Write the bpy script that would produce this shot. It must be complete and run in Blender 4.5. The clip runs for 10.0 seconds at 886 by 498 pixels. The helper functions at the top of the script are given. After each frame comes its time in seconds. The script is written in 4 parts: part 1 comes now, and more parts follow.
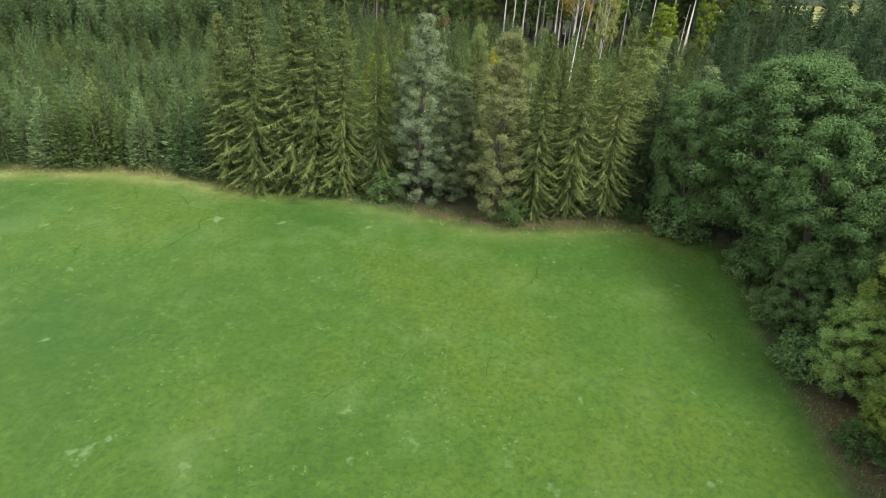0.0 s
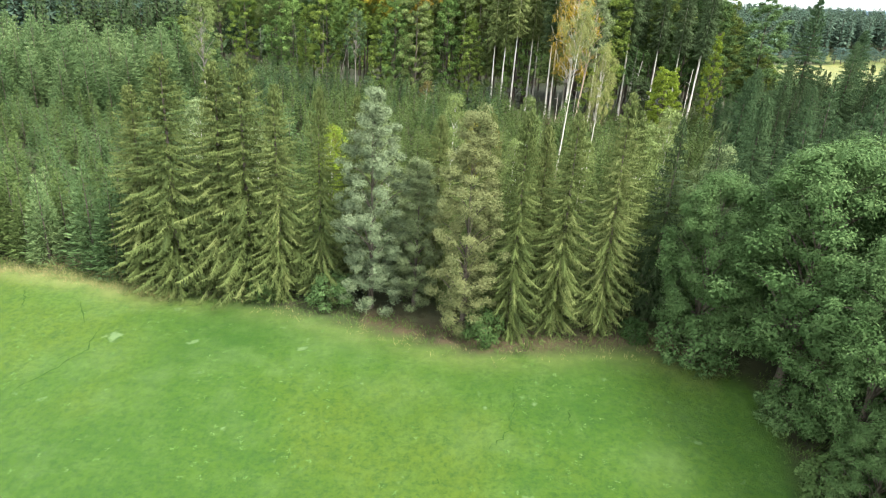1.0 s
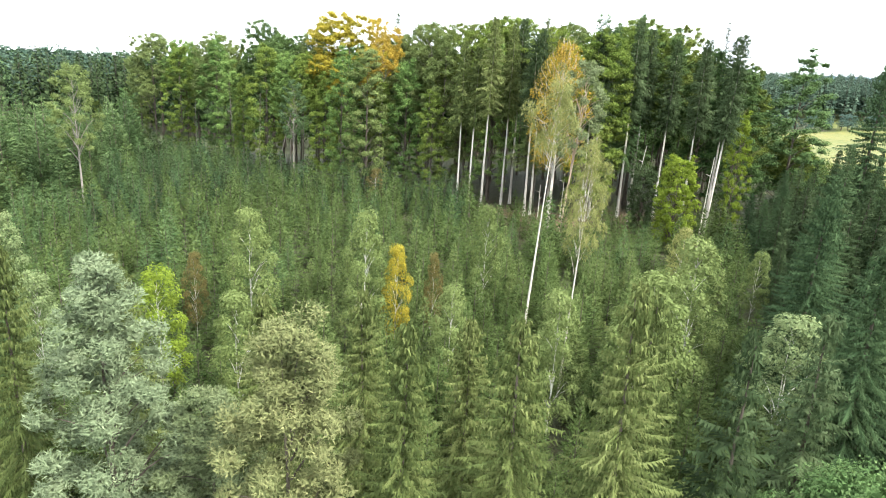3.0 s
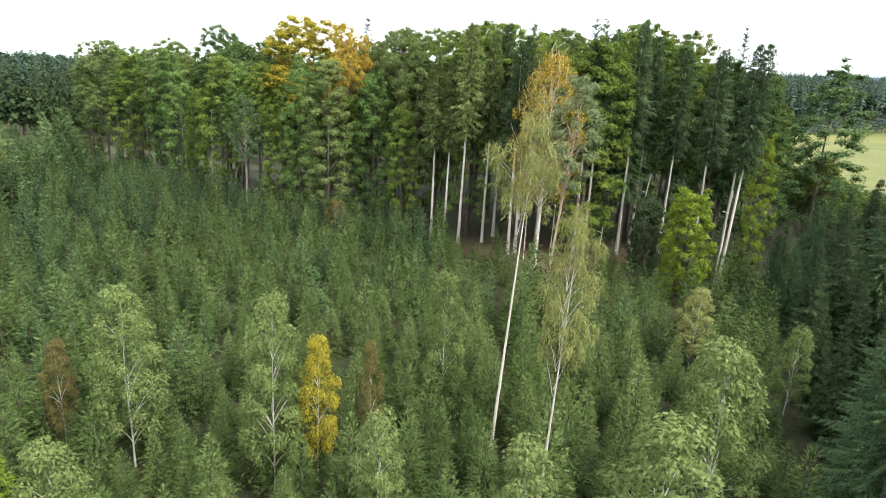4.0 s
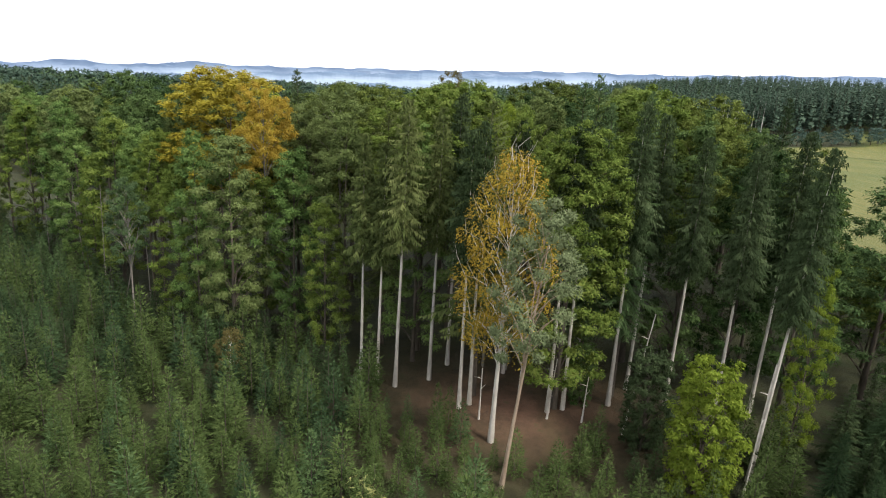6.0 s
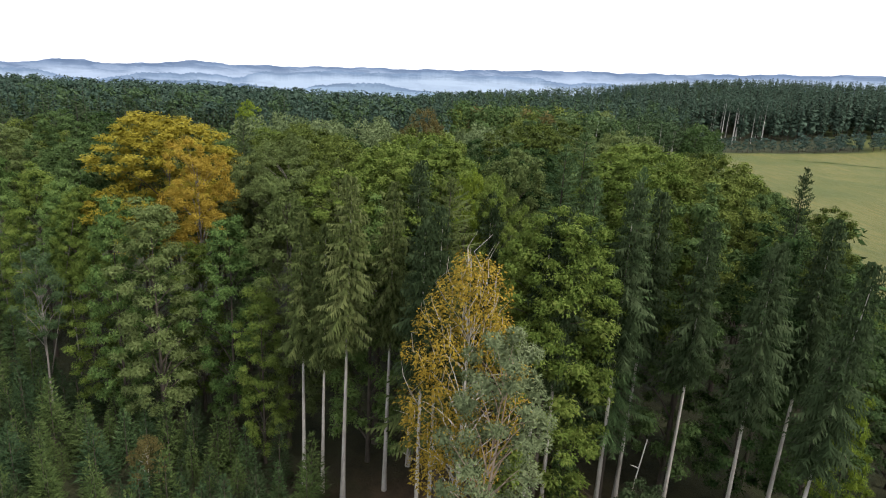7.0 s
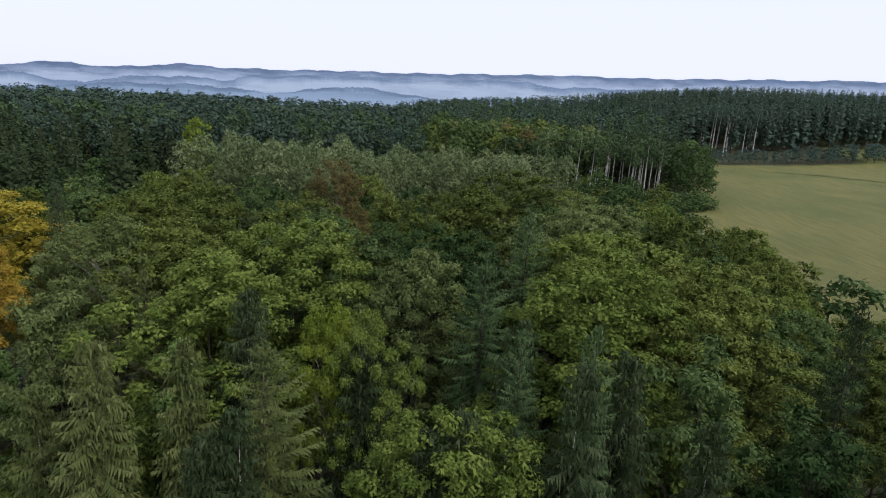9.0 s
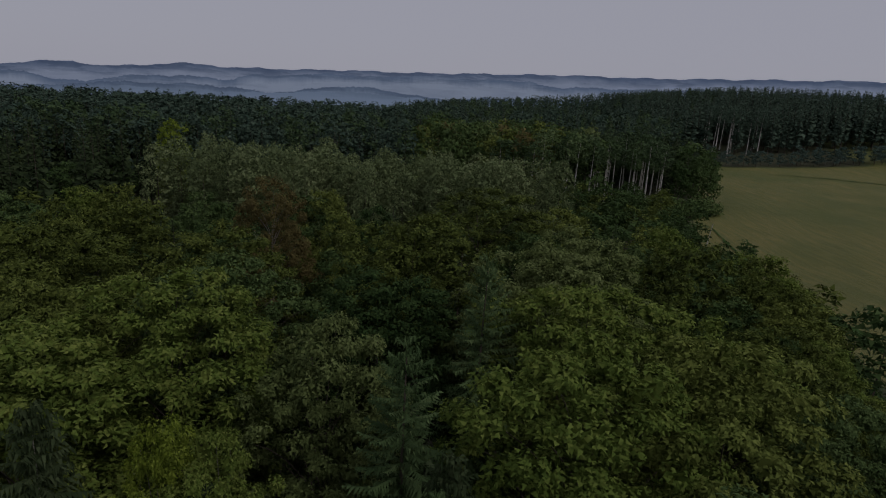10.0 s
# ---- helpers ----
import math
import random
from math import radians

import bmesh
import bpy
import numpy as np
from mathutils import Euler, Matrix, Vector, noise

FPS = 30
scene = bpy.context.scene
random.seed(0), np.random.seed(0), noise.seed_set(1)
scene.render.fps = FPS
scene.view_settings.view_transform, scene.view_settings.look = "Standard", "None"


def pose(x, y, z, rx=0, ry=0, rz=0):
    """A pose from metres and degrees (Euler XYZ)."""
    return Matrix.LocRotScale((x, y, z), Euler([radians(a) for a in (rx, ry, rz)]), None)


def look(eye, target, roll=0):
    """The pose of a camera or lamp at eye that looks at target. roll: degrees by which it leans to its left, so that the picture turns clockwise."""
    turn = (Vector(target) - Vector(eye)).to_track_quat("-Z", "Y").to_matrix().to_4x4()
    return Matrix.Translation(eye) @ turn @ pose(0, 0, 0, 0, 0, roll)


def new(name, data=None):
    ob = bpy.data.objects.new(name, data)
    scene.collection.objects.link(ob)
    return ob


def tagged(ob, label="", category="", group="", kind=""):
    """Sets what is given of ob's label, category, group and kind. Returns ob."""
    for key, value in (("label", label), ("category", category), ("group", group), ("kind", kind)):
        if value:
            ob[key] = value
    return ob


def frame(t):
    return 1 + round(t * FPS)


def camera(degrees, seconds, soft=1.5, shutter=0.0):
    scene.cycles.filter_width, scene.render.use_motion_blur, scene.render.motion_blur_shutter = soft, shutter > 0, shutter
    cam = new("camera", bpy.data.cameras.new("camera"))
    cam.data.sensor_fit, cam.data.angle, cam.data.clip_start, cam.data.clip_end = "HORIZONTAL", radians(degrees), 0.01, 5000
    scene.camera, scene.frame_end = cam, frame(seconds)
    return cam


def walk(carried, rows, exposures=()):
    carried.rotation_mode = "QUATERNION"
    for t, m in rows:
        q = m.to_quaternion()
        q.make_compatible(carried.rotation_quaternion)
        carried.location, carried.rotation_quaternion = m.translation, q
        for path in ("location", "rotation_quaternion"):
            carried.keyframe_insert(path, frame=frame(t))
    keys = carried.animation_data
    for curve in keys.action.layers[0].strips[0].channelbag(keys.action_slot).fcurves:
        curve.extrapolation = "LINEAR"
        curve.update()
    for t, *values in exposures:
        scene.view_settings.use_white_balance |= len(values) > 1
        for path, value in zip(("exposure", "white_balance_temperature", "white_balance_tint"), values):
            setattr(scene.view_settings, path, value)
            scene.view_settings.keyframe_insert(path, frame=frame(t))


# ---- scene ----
cam = camera(73.1, 10.0, 1.1)
METRES, EYE, TILT, LEAN, TURN = 95.0, 20.0, -0.5, 0.8, 0.0
ROWS = [
    (0.0, 0.0, 0.0, 0.0, 1.97, -25.09, -4.21),
    (0.5, 0.0139, 0.0545, 0.0026, 2.13, -20.42, -4.23),
    (1.0, 0.0272, 0.1086, 0.0056, 2.26, -20.28, -4.26),
    (1.5, 0.0409, 0.163, 0.0088, 2.4, -20.29, -4.27),
    (2.0, 0.0544, 0.2183, 0.013, 2.52, -18.87, -4.26),
    (2.5, 0.0672, 0.2691, 0.016, 2.67, -14.6, -4.29),
    (4.0, 0.1038, 0.4289, 0.0403, 2.88, -14.49, -3.93),
    (4.5, 0.1162, 0.4782, 0.0545, 3.11, -14.46, -4.01),
    (5.0, 0.1281, 0.5249, 0.0721, 3.52, -14.56, -3.99),
    (5.5, 0.1389, 0.5685, 0.0914, 3.9, -14.57, -4.04),
    (7.0, 0.1693, 0.6941, 0.1554, 3.89, -14.73, -3.95),
    (7.5, 0.1805, 0.7335, 0.1749, 3.98, -14.67, -4.01),
    (8.0, 0.1916, 0.7718, 0.1856, 3.7, -14.52, -4.08),
    (8.5, 0.2032, 0.8104, 0.1893, 3.17, -14.45, -4.08),
    (9.0, 0.2157, 0.8504, 0.1914, 3.12, -14.37, -4.11),
    (9.5, 0.2279, 0.8926, 0.1935, 3.19, -14.38, -4.14),
    (10.0, 0.24, 0.9368, 0.1965, 3.31, -14.42, -4.19),
]
# exposure and white balance ride with the clip: a fade in at the start, a fade out at the end
EXPOSURES = [(0.0, 1.05, 6400, 4), (0.3, 1.6, 6400, 4), (1.0, 1.75, 6300, 4), (2.0, 1.88, 6250, 6), (2.5, 1.88, 6200, 6), (4.0, 1.25, 6300, 6), (5.5, 0.6, 6400, 8), (7.5, 0.0, 6150, 12), (9.0, -0.42, 5950, 16), (9.4, -0.72, 6000, 17), (10.0, -2.02, 6100, 19)]
walk(cam, [(t, pose(0, 0, EYE, TILT, LEAN, TURN) @ pose(METRES * x, METRES * y, METRES * z, 90 + pitch, roll, yaw)) for t, x, y, z, yaw, pitch, roll in ROWS], EXPOSURES)

# ---- sky and sun: a bright overcast day, the sun a soft glow on the right ----
SUN_EL, SUN_AZ = 50.0, 124.0           # azimuth clockwise from straight ahead (+y)
world = bpy.data.worlds.new("sky")
scene.world = world
world.use_nodes = True
wn = world.node_tree
wn.nodes.clear()
sky = wn.nodes.new("ShaderNodeTexSky")
sky.sky_type, sky.sun_disc = "NISHITA", False
sky.sun_elevation, sky.sun_rotation = radians(SUN_EL), radians(SUN_AZ)
sky.air_density, sky.dust_density, sky.altitude = 1.0, 3.0, 550
cloud = wn.nodes.new("ShaderNodeMix")
cloud.data_type = "RGBA"
cloud.inputs[0].default_value = 0.86
cloud.inputs[7].default_value = (13.6, 13.8, 14.4, 1)   # thin cloud sheet over the sky
backg = wn.nodes.new("ShaderNodeBackground")
backg.inputs[1].default_value = 0.1
wout = wn.nodes.new("ShaderNodeOutputWorld")
wn.links.new(sky.outputs[0], cloud.inputs[6])
wn.links.new(cloud.outputs[2], backg.inputs[0])
wn.links.new(backg.outputs[0], wout.inputs[0])

sun = new("sun", bpy.data.lights.new("sun", "SUN"))
sun.data.energy, sun.data.angle, sun.data.color = 3.7, radians(20), (1.0, 0.94, 0.85)
sa, se = radians(SUN_AZ), radians(SUN_EL)
sun.matrix_world = look((60 * math.sin(sa) * math.cos(se), 60 * math.cos(sa) * math.cos(se), 60 * math.sin(se) + 60), (0, 0, 60))


# ---- materials ----
def nodes_of(name):
    m = bpy.data.materials.new(name)
    m.use_nodes = True
    t = m.node_tree
    t.nodes.clear()
    return m, t, t.nodes.new("ShaderNodeOutputMaterial")


def add(t, kind, **values):
    n = t.nodes.new(kind)
    for k, v in values.items():
        if k.startswith("i"):
            n.inputs[int(k[1:])].default_value = v
    return n


def mixed(t, fac, a, b):
    """A colour mix of sockets or colours."""
    n = t.nodes.new("ShaderNodeMix")
    n.data_type = "RGBA"
    for i, v in ((0, fac), (6, a), (7, b)):
        if isinstance(v, bpy.types.NodeSocket):
            t.links.new(v, n.inputs[i])
        else:
            n.inputs[i].default_value = (*v, 1) if isinstance(v, tuple) else v
    return n.outputs[2]


def calc(t, op, a, b=0.0, clamp=False):
    n = t.nodes.new("ShaderNodeMath")
    n.operation, n.use_clamp = op, clamp
    for i, v in ((0, a), (1, b)):
        if isinstance(v, bpy.types.NodeSocket):
            t.links.new(v, n.inputs[i])
        else:
            n.inputs[i].default_value = v
    return n.outputs[0]


def noisy(t, scale, detail=4.0, rough=0.6, coord="Object", stretch=None):
    co = t.nodes.new("ShaderNodeTexCoord")
    out = co.outputs[coord]
    if stretch:
        mp = t.nodes.new("ShaderNodeMapping")
        mp.inputs[3].default_value = stretch
        t.links.new(out, mp.inputs[0])
        out = mp.outputs[0]
    n = t.nodes.new("ShaderNodeTexNoise")
    n.inputs["Scale"].default_value, n.inputs["Detail"].default_value, n.inputs["Roughness"].default_value = scale, detail, rough
    t.links.new(out, n.inputs["Vector"])
    return n.outputs["Fac"]


def ramp(t, fac, *stops):
    n = t.nodes.new("ShaderNodeValToRGB")
    while len(n.color_ramp.elements) < len(stops):
        n.color_ramp.elements.new(0.5)
    for e, (p, c) in zip(n.color_ramp.elements, stops):
        e.position, e.color = p, (*c, 1) if isinstance(c, tuple) else (c, c, c, 1)
    t.links.new(fac, n.inputs[0])
    return n.outputs[0]


def foliage(name, dark, mid, pale, thin=0.25, spread=0.35, rough=0.75):
    """Leaves or needles: each spray its own tone, each tree its own lean of colour, light shining through."""
    m, t, out = nodes_of(name)
    geo, info = t.nodes.new("ShaderNodeNewGeometry"), t.nodes.new("ShaderNodeObjectInfo")
    tone = calc(t, "ADD", calc(t, "MULTIPLY", geo.outputs["Random Per Island"], 0.42), calc(t, "MULTIPLY", noisy(t, 0.5, 3), 0.68))
    tone = calc(t, "ADD", tone, calc(t, "MULTIPLY", calc(t, "SUBTRACT", info.outputs["Random"], 0.5), spread))
    col = ramp(t, tone, (0.12, dark), (0.5, mid), (0.95, pale))
    p = t.nodes.new("ShaderNodeBsdfPrincipled")
    p.inputs["Roughness"].default_value, p.inputs["Specular IOR Level"].default_value = rough, 0.05
    tr = t.nodes.new("ShaderNodeBsdfTranslucent")
    mx = t.nodes.new("ShaderNodeMixShader")
    mx.inputs[0].default_value = thin
    t.links.new(col, p.inputs["Base Color"])
    t.links.new(col, tr.inputs["Color"])
    t.links.new(p.outputs[0], mx.inputs[1])
    t.links.new(tr.outputs[0], mx.inputs[2])
    t.links.new(mx.outputs[0], out.inputs[0])
    return m


def bark(name, dark, pale, scale=3.0):
    m, t, out = nodes_of(name)
    col = ramp(t, noisy(t, scale, 6, 0.7, stretch=(1, 1, 0.25)), (0.3, dark), (0.7, pale))
    p = t.nodes.new("ShaderNodeBsdfPrincipled")
    p.inputs["Roughness"].default_value, p.inputs["Specular IOR Level"].default_value = 0.9, 0.12
    bump = t.nodes.new("ShaderNodeBump")
    bump.inputs["Strength"].default_value, bump.inputs["Distance"].default_value = 0.6, 0.03
    t.links.new(noisy(t, 14, 5, 0.7, stretch=(1, 1, 0.2)), bump.inputs["Height"])
    t.links.new(bump.outputs[0], p.inputs["Normal"])
    t.links.new(col, p.inputs["Base Color"])
    t.links.new(p.outputs[0], out.inputs[0])
    return m


NEEDLE = foliage("spruce_needles", (0.030, 0.043, 0.015), (0.073, 0.093, 0.028), (0.146, 0.163, 0.059), 0.12, 0.2)
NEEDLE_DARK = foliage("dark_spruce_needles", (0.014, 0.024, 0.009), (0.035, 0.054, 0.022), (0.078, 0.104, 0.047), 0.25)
# far woods' needles: the blue of distance haze is put into the colour
NEEDLE_HAZED = foliage("hazed_spruce_needles", (0.015, 0.032, 0.023), (0.037, 0.063, 0.044), (0.078, 0.113, 0.076), 0.08)
NEEDLE_BLUE = foliage("blue_pine_needles", (0.043, 0.063, 0.033), (0.107, 0.136, 0.073), (0.196, 0.230, 0.133), 0.1, 0.1)
NEEDLE_PINE = foliage("pine_needles", (0.043, 0.064, 0.027), (0.111, 0.137, 0.064), (0.196, 0.222, 0.111), 0.1, 0.1)
NEEDLE_GOLD = foliage("yellowing_pine_needles", (0.049, 0.064, 0.023), (0.120, 0.132, 0.054), (0.215, 0.211, 0.096), 0.12, 0.1)
NEEDLE_YOUNG = foliage("young_spruce_needles", (0.027, 0.046, 0.013), (0.072, 0.103, 0.031), (0.144, 0.177, 0.063), 0.14, 0.35)
NEEDLE_LARCH = foliage("larch_needles", (0.084, 0.096, 0.030), (0.182, 0.190, 0.063), (0.285, 0.282, 0.117), 0.3, 0.15)
LEAF = foliage("beech_leaves", (0.025, 0.036, 0.011), (0.075, 0.100, 0.020), (0.170, 0.203, 0.048), 0.22, 0.35)
LEAF_ASH = foliage("ash_leaves", (0.023, 0.048, 0.013), (0.059, 0.102, 0.034), (0.121, 0.175, 0.066), 0.22, 0.2)
LEAF_DARK = foliage("dark_leaves", (0.017, 0.037, 0.011), (0.045, 0.077, 0.023), (0.095, 0.140, 0.046), 0.2, 0.5)
# far hedge leaves, paler and bluer with haze painted into them
LEAF_HAZED = foliage("hazed_hedge_leaves", (0.028, 0.049, 0.042), (0.062, 0.099, 0.080), (0.108, 0.155, 0.119), 0.1)
NEEDLE_TEAL = foliage("blue_green_spruce_needles", (0.027, 0.051, 0.018), (0.072, 0.114, 0.043), (0.142, 0.188, 0.078), 0.14, 0.4)
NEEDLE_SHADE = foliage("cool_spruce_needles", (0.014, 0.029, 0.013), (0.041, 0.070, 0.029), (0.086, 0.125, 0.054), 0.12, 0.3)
LEAF_COOL = foliage("cool_green_leaves", (0.033, 0.069, 0.018), (0.097, 0.158, 0.043), (0.204, 0.279, 0.081), 0.22, 0.25)
LEAF_BRIGHT = foliage("light_green_leaves", (0.035, 0.061, 0.011), (0.101, 0.145, 0.027), (0.196, 0.230, 0.054), 0.25, 0.15)
LEAF_YELLOW = foliage("yellowing_leaves", (0.116, 0.109, 0.013), (0.267, 0.226, 0.027), (0.431, 0.357, 0.055), 0.35, 0.15)
LEAF_ORANGE = foliage("orange_autumn_leaves", (0.144, 0.098, 0.013), (0.297, 0.210, 0.029), (0.442, 0.322, 0.058), 0.3, 0.1)
LEAF_LIME = foliage("lime_yellow_leaves", (0.058, 0.090, 0.011), (0.137, 0.186, 0.021), (0.226, 0.276, 0.043), 0.35, 0.1)
LEAF_OLIVE = foliage("olive_birch_leaves", (0.051, 0.073, 0.022), (0.112, 0.145, 0.046), (0.186, 0.222, 0.086), 0.28, 0.2)
LEAF_PALE = foliage("grey_willow_leaves", (0.049, 0.073, 0.028), (0.113, 0.148, 0.063), (0.194, 0.230, 0.106), 0.2, 0.3)
LEAF_RUST = foliage("rusty_leaves", (0.059, 0.049, 0.018), (0.113, 0.096, 0.034), (0.187, 0.162, 0.059), 0.3, 0.2)
STRAW = foliage("dry_grass_blades", (0.106, 0.106, 0.040), (0.220, 0.198, 0.088), (0.334, 0.299, 0.150), 0.3, 0.2)
WEED = foliage("verge_weeds", (0.033, 0.066, 0.016), (0.082, 0.139, 0.033), (0.164, 0.213, 0.066), 0.3, 0.2)
BARK = bark("spruce_bark", (0.04, 0.033, 0.026), (0.115, 0.095, 0.075))
BARK_PALE = bark("pale_bark", (0.28, 0.25, 0.215), (0.54, 0.50, 0.44))
BARK_RED = bark("pine_bark", (0.17, 0.12, 0.085), (0.38, 0.30, 0.22))
BARK_GREY = bark("grey_bark", (0.10, 0.09, 0.078), (0.24, 0.215, 0.185))
BARK_WHITE = bark("birch_bark", (0.26, 0.245, 0.215), (0.56, 0.54, 0.50))


def ground_material():
    m, t, out = nodes_of("meadow_field_and_forest_floor")
    # meadow: mown grass, broad drifts of tone, pale clover patches, fine tufts
    broad, tuft, fine = noisy(t, 0.05, 4, 0.55), noisy(t, 0.7, 7, 0.75), noisy(t, 3.2, 6, 0.8)
    grass = ramp(t, broad, (0.36, (0.0286, 0.0722, 0.0050)), (0.47, (0.0420, 0.0874, 0.0059)), (0.56, (0.0588, 0.0958, 0.0059)), (0.66, (0.0504, 0.1008, 0.0109)))
    grass = mixed(t, calc(t, "MULTIPLY", ramp(t, tuft, (0.48, 0.0), (0.68, 1.0)), 0.6), grass, (0.0672, 0.1176, 0.0218))
    grass = mixed(t, calc(t, "MULTIPLY", ramp(t, tuft, (0.32, 1.0), (0.46, 0.0)), 0.6), grass, (0.0227, 0.0622, 0.0076))
    grass = mixed(t, calc(t, "MULTIPLY", ramp(t, fine, (0.38, 1.0), (0.56, 0.0)), 0.75), grass, (0.0176, 0.0521, 0.0059))
    haze = ramp(t, noisy(t, 0.16, 5, 0.65), (0.52, 0.0), (0.72, 1.0))
    grass = mixed(t, calc(t, "MULTIPLY", haze, 0.38), grass, (0.0941, 0.1445, 0.0437))
    spots = ramp(t, noisy(t, 0.75, 3, 0.55), (0.67, 0.0), (0.75, 1.0))
    grass = mixed(t, calc(t, "MULTIPLY", spots, 0.5), grass, (0.15, 0.21, 0.10))
    # dry fringe along the wood
    fringe = t.nodes.new("ShaderNodeAttribute")
    fringe.attribute_name = "fringe"
    edge = calc(t, "MULTIPLY", fringe.outputs["Fac"], ramp(t, noisy(t, 0.5, 5, 0.7), (0.3, 0.2), (0.6, 1.0)))
    grass = mixed(t, calc(t, "MULTIPLY", edge, 0.7), grass, (0.20, 0.20, 0.07))
    # ripe meadow beyond the wood
    crop = ramp(t, noisy(t, 0.03, 4, 0.6), (0.35, (0.082, 0.094, 0.022)), (0.6, (0.140, 0.126, 0.036)))
    rows = noisy(t, 0.6, 3, 0.6, stretch=(1.6, 0.12, 1))
    crop = mixed(t, calc(t, "MULTIPLY", ramp(t, rows, (0.4, 1.0), (0.6, 0.0)), 0.6), crop, (0.065, 0.085, 0.02))
    # needle litter with moss and bare reddish soil
    moss = ramp(t, noisy(t, 0.35, 6, 0.7), (0.35, (0.022, 0.028, 0.012)), (0.55, (0.045, 0.046, 0.020)), (0.72, (0.040, 0.062, 0.020)))
    soil = ramp(t, noisy(t, 0.5, 6, 0.7), (0.35, (0.06, 0.036, 0.022)), (0.6, (0.15, 0.085, 0.055)), (0.75, (0.07, 0.08, 0.03)))
    bare = t.nodes.new("ShaderNodeAttribute")
    bare.attribute_name = "bare"
    litter = mixed(t, bare.outputs["Fac"], moss, soil)
    wood, field = t.nodes.new("ShaderNodeAttribute"), t.nodes.new("ShaderNodeAttribute")
    wood.attribute_name, field.attribute_name = "wood", "field"
    col = mixed(t, field.outputs["Fac"], grass, crop)
    col = mixed(t, wood.outputs["Fac"], col, litter)
    p = t.nodes.new("ShaderNodeBsdfPrincipled")
    p.inputs["Roughness"].default_value, p.inputs["Specular IOR Level"].default_value = 0.8, 0.2
    bump = t.nodes.new("ShaderNodeBump")
    bump.inputs["Strength"].default_value, bump.inputs["Distance"].default_value = 0.9, 0.2
    t.links.new(calc(t, "ADD", noisy(t, 1.6, 7, 0.8), calc(t, "MULTIPLY", fine, 0.5)), bump.inputs["Height"])
    t.links.new(bump.outputs[0], p.inputs["Normal"])
    t.links.new(col, p.inputs["Base Color"])
    t.links.new(p.outputs[0], out.inputs[0])
    return m


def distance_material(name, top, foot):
    """Far hills: glowing backdrop, mist painted in, clear above and milky towards the valley."""
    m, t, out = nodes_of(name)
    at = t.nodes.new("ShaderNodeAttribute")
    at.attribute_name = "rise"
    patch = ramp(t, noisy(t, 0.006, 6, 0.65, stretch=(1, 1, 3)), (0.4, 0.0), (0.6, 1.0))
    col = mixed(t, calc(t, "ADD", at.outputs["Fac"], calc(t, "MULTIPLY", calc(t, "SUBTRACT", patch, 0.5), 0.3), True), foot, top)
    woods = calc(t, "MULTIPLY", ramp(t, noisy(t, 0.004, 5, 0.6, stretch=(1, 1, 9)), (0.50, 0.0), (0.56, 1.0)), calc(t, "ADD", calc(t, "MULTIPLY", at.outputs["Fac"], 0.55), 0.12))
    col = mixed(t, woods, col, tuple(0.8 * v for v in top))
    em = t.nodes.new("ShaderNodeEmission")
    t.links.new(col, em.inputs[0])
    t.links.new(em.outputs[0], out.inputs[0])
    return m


# ---- mesh building ----
def mesh_of(name, verts, faces, material, smooth=False):
    """A mesh from arrays; faces all of one size."""
    verts, faces = np.asarray(verts, np.float32), np.asarray(faces, np.int32)
    k = faces.shape[1]
    me = bpy.data.meshes.new(name)
    me.vertices.add(len(verts))
    me.vertices.foreach_set("co", verts.ravel())
    me.loops.add(faces.size)
    me.loops.foreach_set("vertex_index", faces.ravel())
    me.polygons.add(len(faces))
    me.polygons.foreach_set("loop_start", np.arange(len(faces), dtype=np.int32) * k)
    me.polygons.foreach_set("use_smooth", np.full(len(faces), smooth))
    me.update(calc_edges=True)
    me.materials.append(material)
    return me


def unit(v):
    return v / np.maximum(np.linalg.norm(v, axis=-1, keepdims=True), 1e-6)


def kites(at, along, side, length, width, sag=0.0, fold=0.15):
    """Pointed leaf shapes, one quad each: from a foot, out along, as wide as given, folded at the middle."""
    n = len(at)
    length, width = np.broadcast_to(length, n)[:, None], np.broadcast_to(width, n)[:, None]
    up = np.cross(side, along)
    tip = at + along * length - np.array((0, 0, 1.0)) * (sag * length)
    mid = at + along * length * 0.5 + up * (fold * width)
    v = np.stack((at, mid - side * width * 0.5, tip, mid + side * width * 0.5), 1).reshape(-1, 3)
    return v, np.arange(n * 4).reshape(n, 4)


def joined(pieces):
    verts, faces, n = [], [], 0
    for v, f in pieces:
        verts.append(v)
        faces.append(f + n)
        n += len(v)
    return np.concatenate(verts), np.concatenate(faces)


def tube(points, radii, sides=7):
    """A tapered limb along points, quads."""
    p, n = np.asarray(points, float), len(points)
    way = unit(np.gradient(p, axis=0))
    ref = np.where(np.abs(way[:, 2:3]) > 0.9, (1.0, 0, 0), (0, 0, 1.0))
    a = unit(np.cross(way, ref))
    b = np.cross(way, a)
    w = np.arange(sides) * 2 * math.pi / sides
    ring = p[:, None] + np.asarray(radii)[:, None, None] * (a[:, None] * np.cos(w)[None, :, None] + b[:, None] * np.sin(w)[None, :, None])
    i, j = np.meshgrid(np.arange(n - 1), np.arange(sides), indexing="ij")
    k = (j + 1) % sides
    f = np.stack((i * sides + j, i * sides + k, (i + 1) * sides + k, (i + 1) * sides + j), -1).reshape(-1, 4)
    return ring.reshape(-1, 3), f


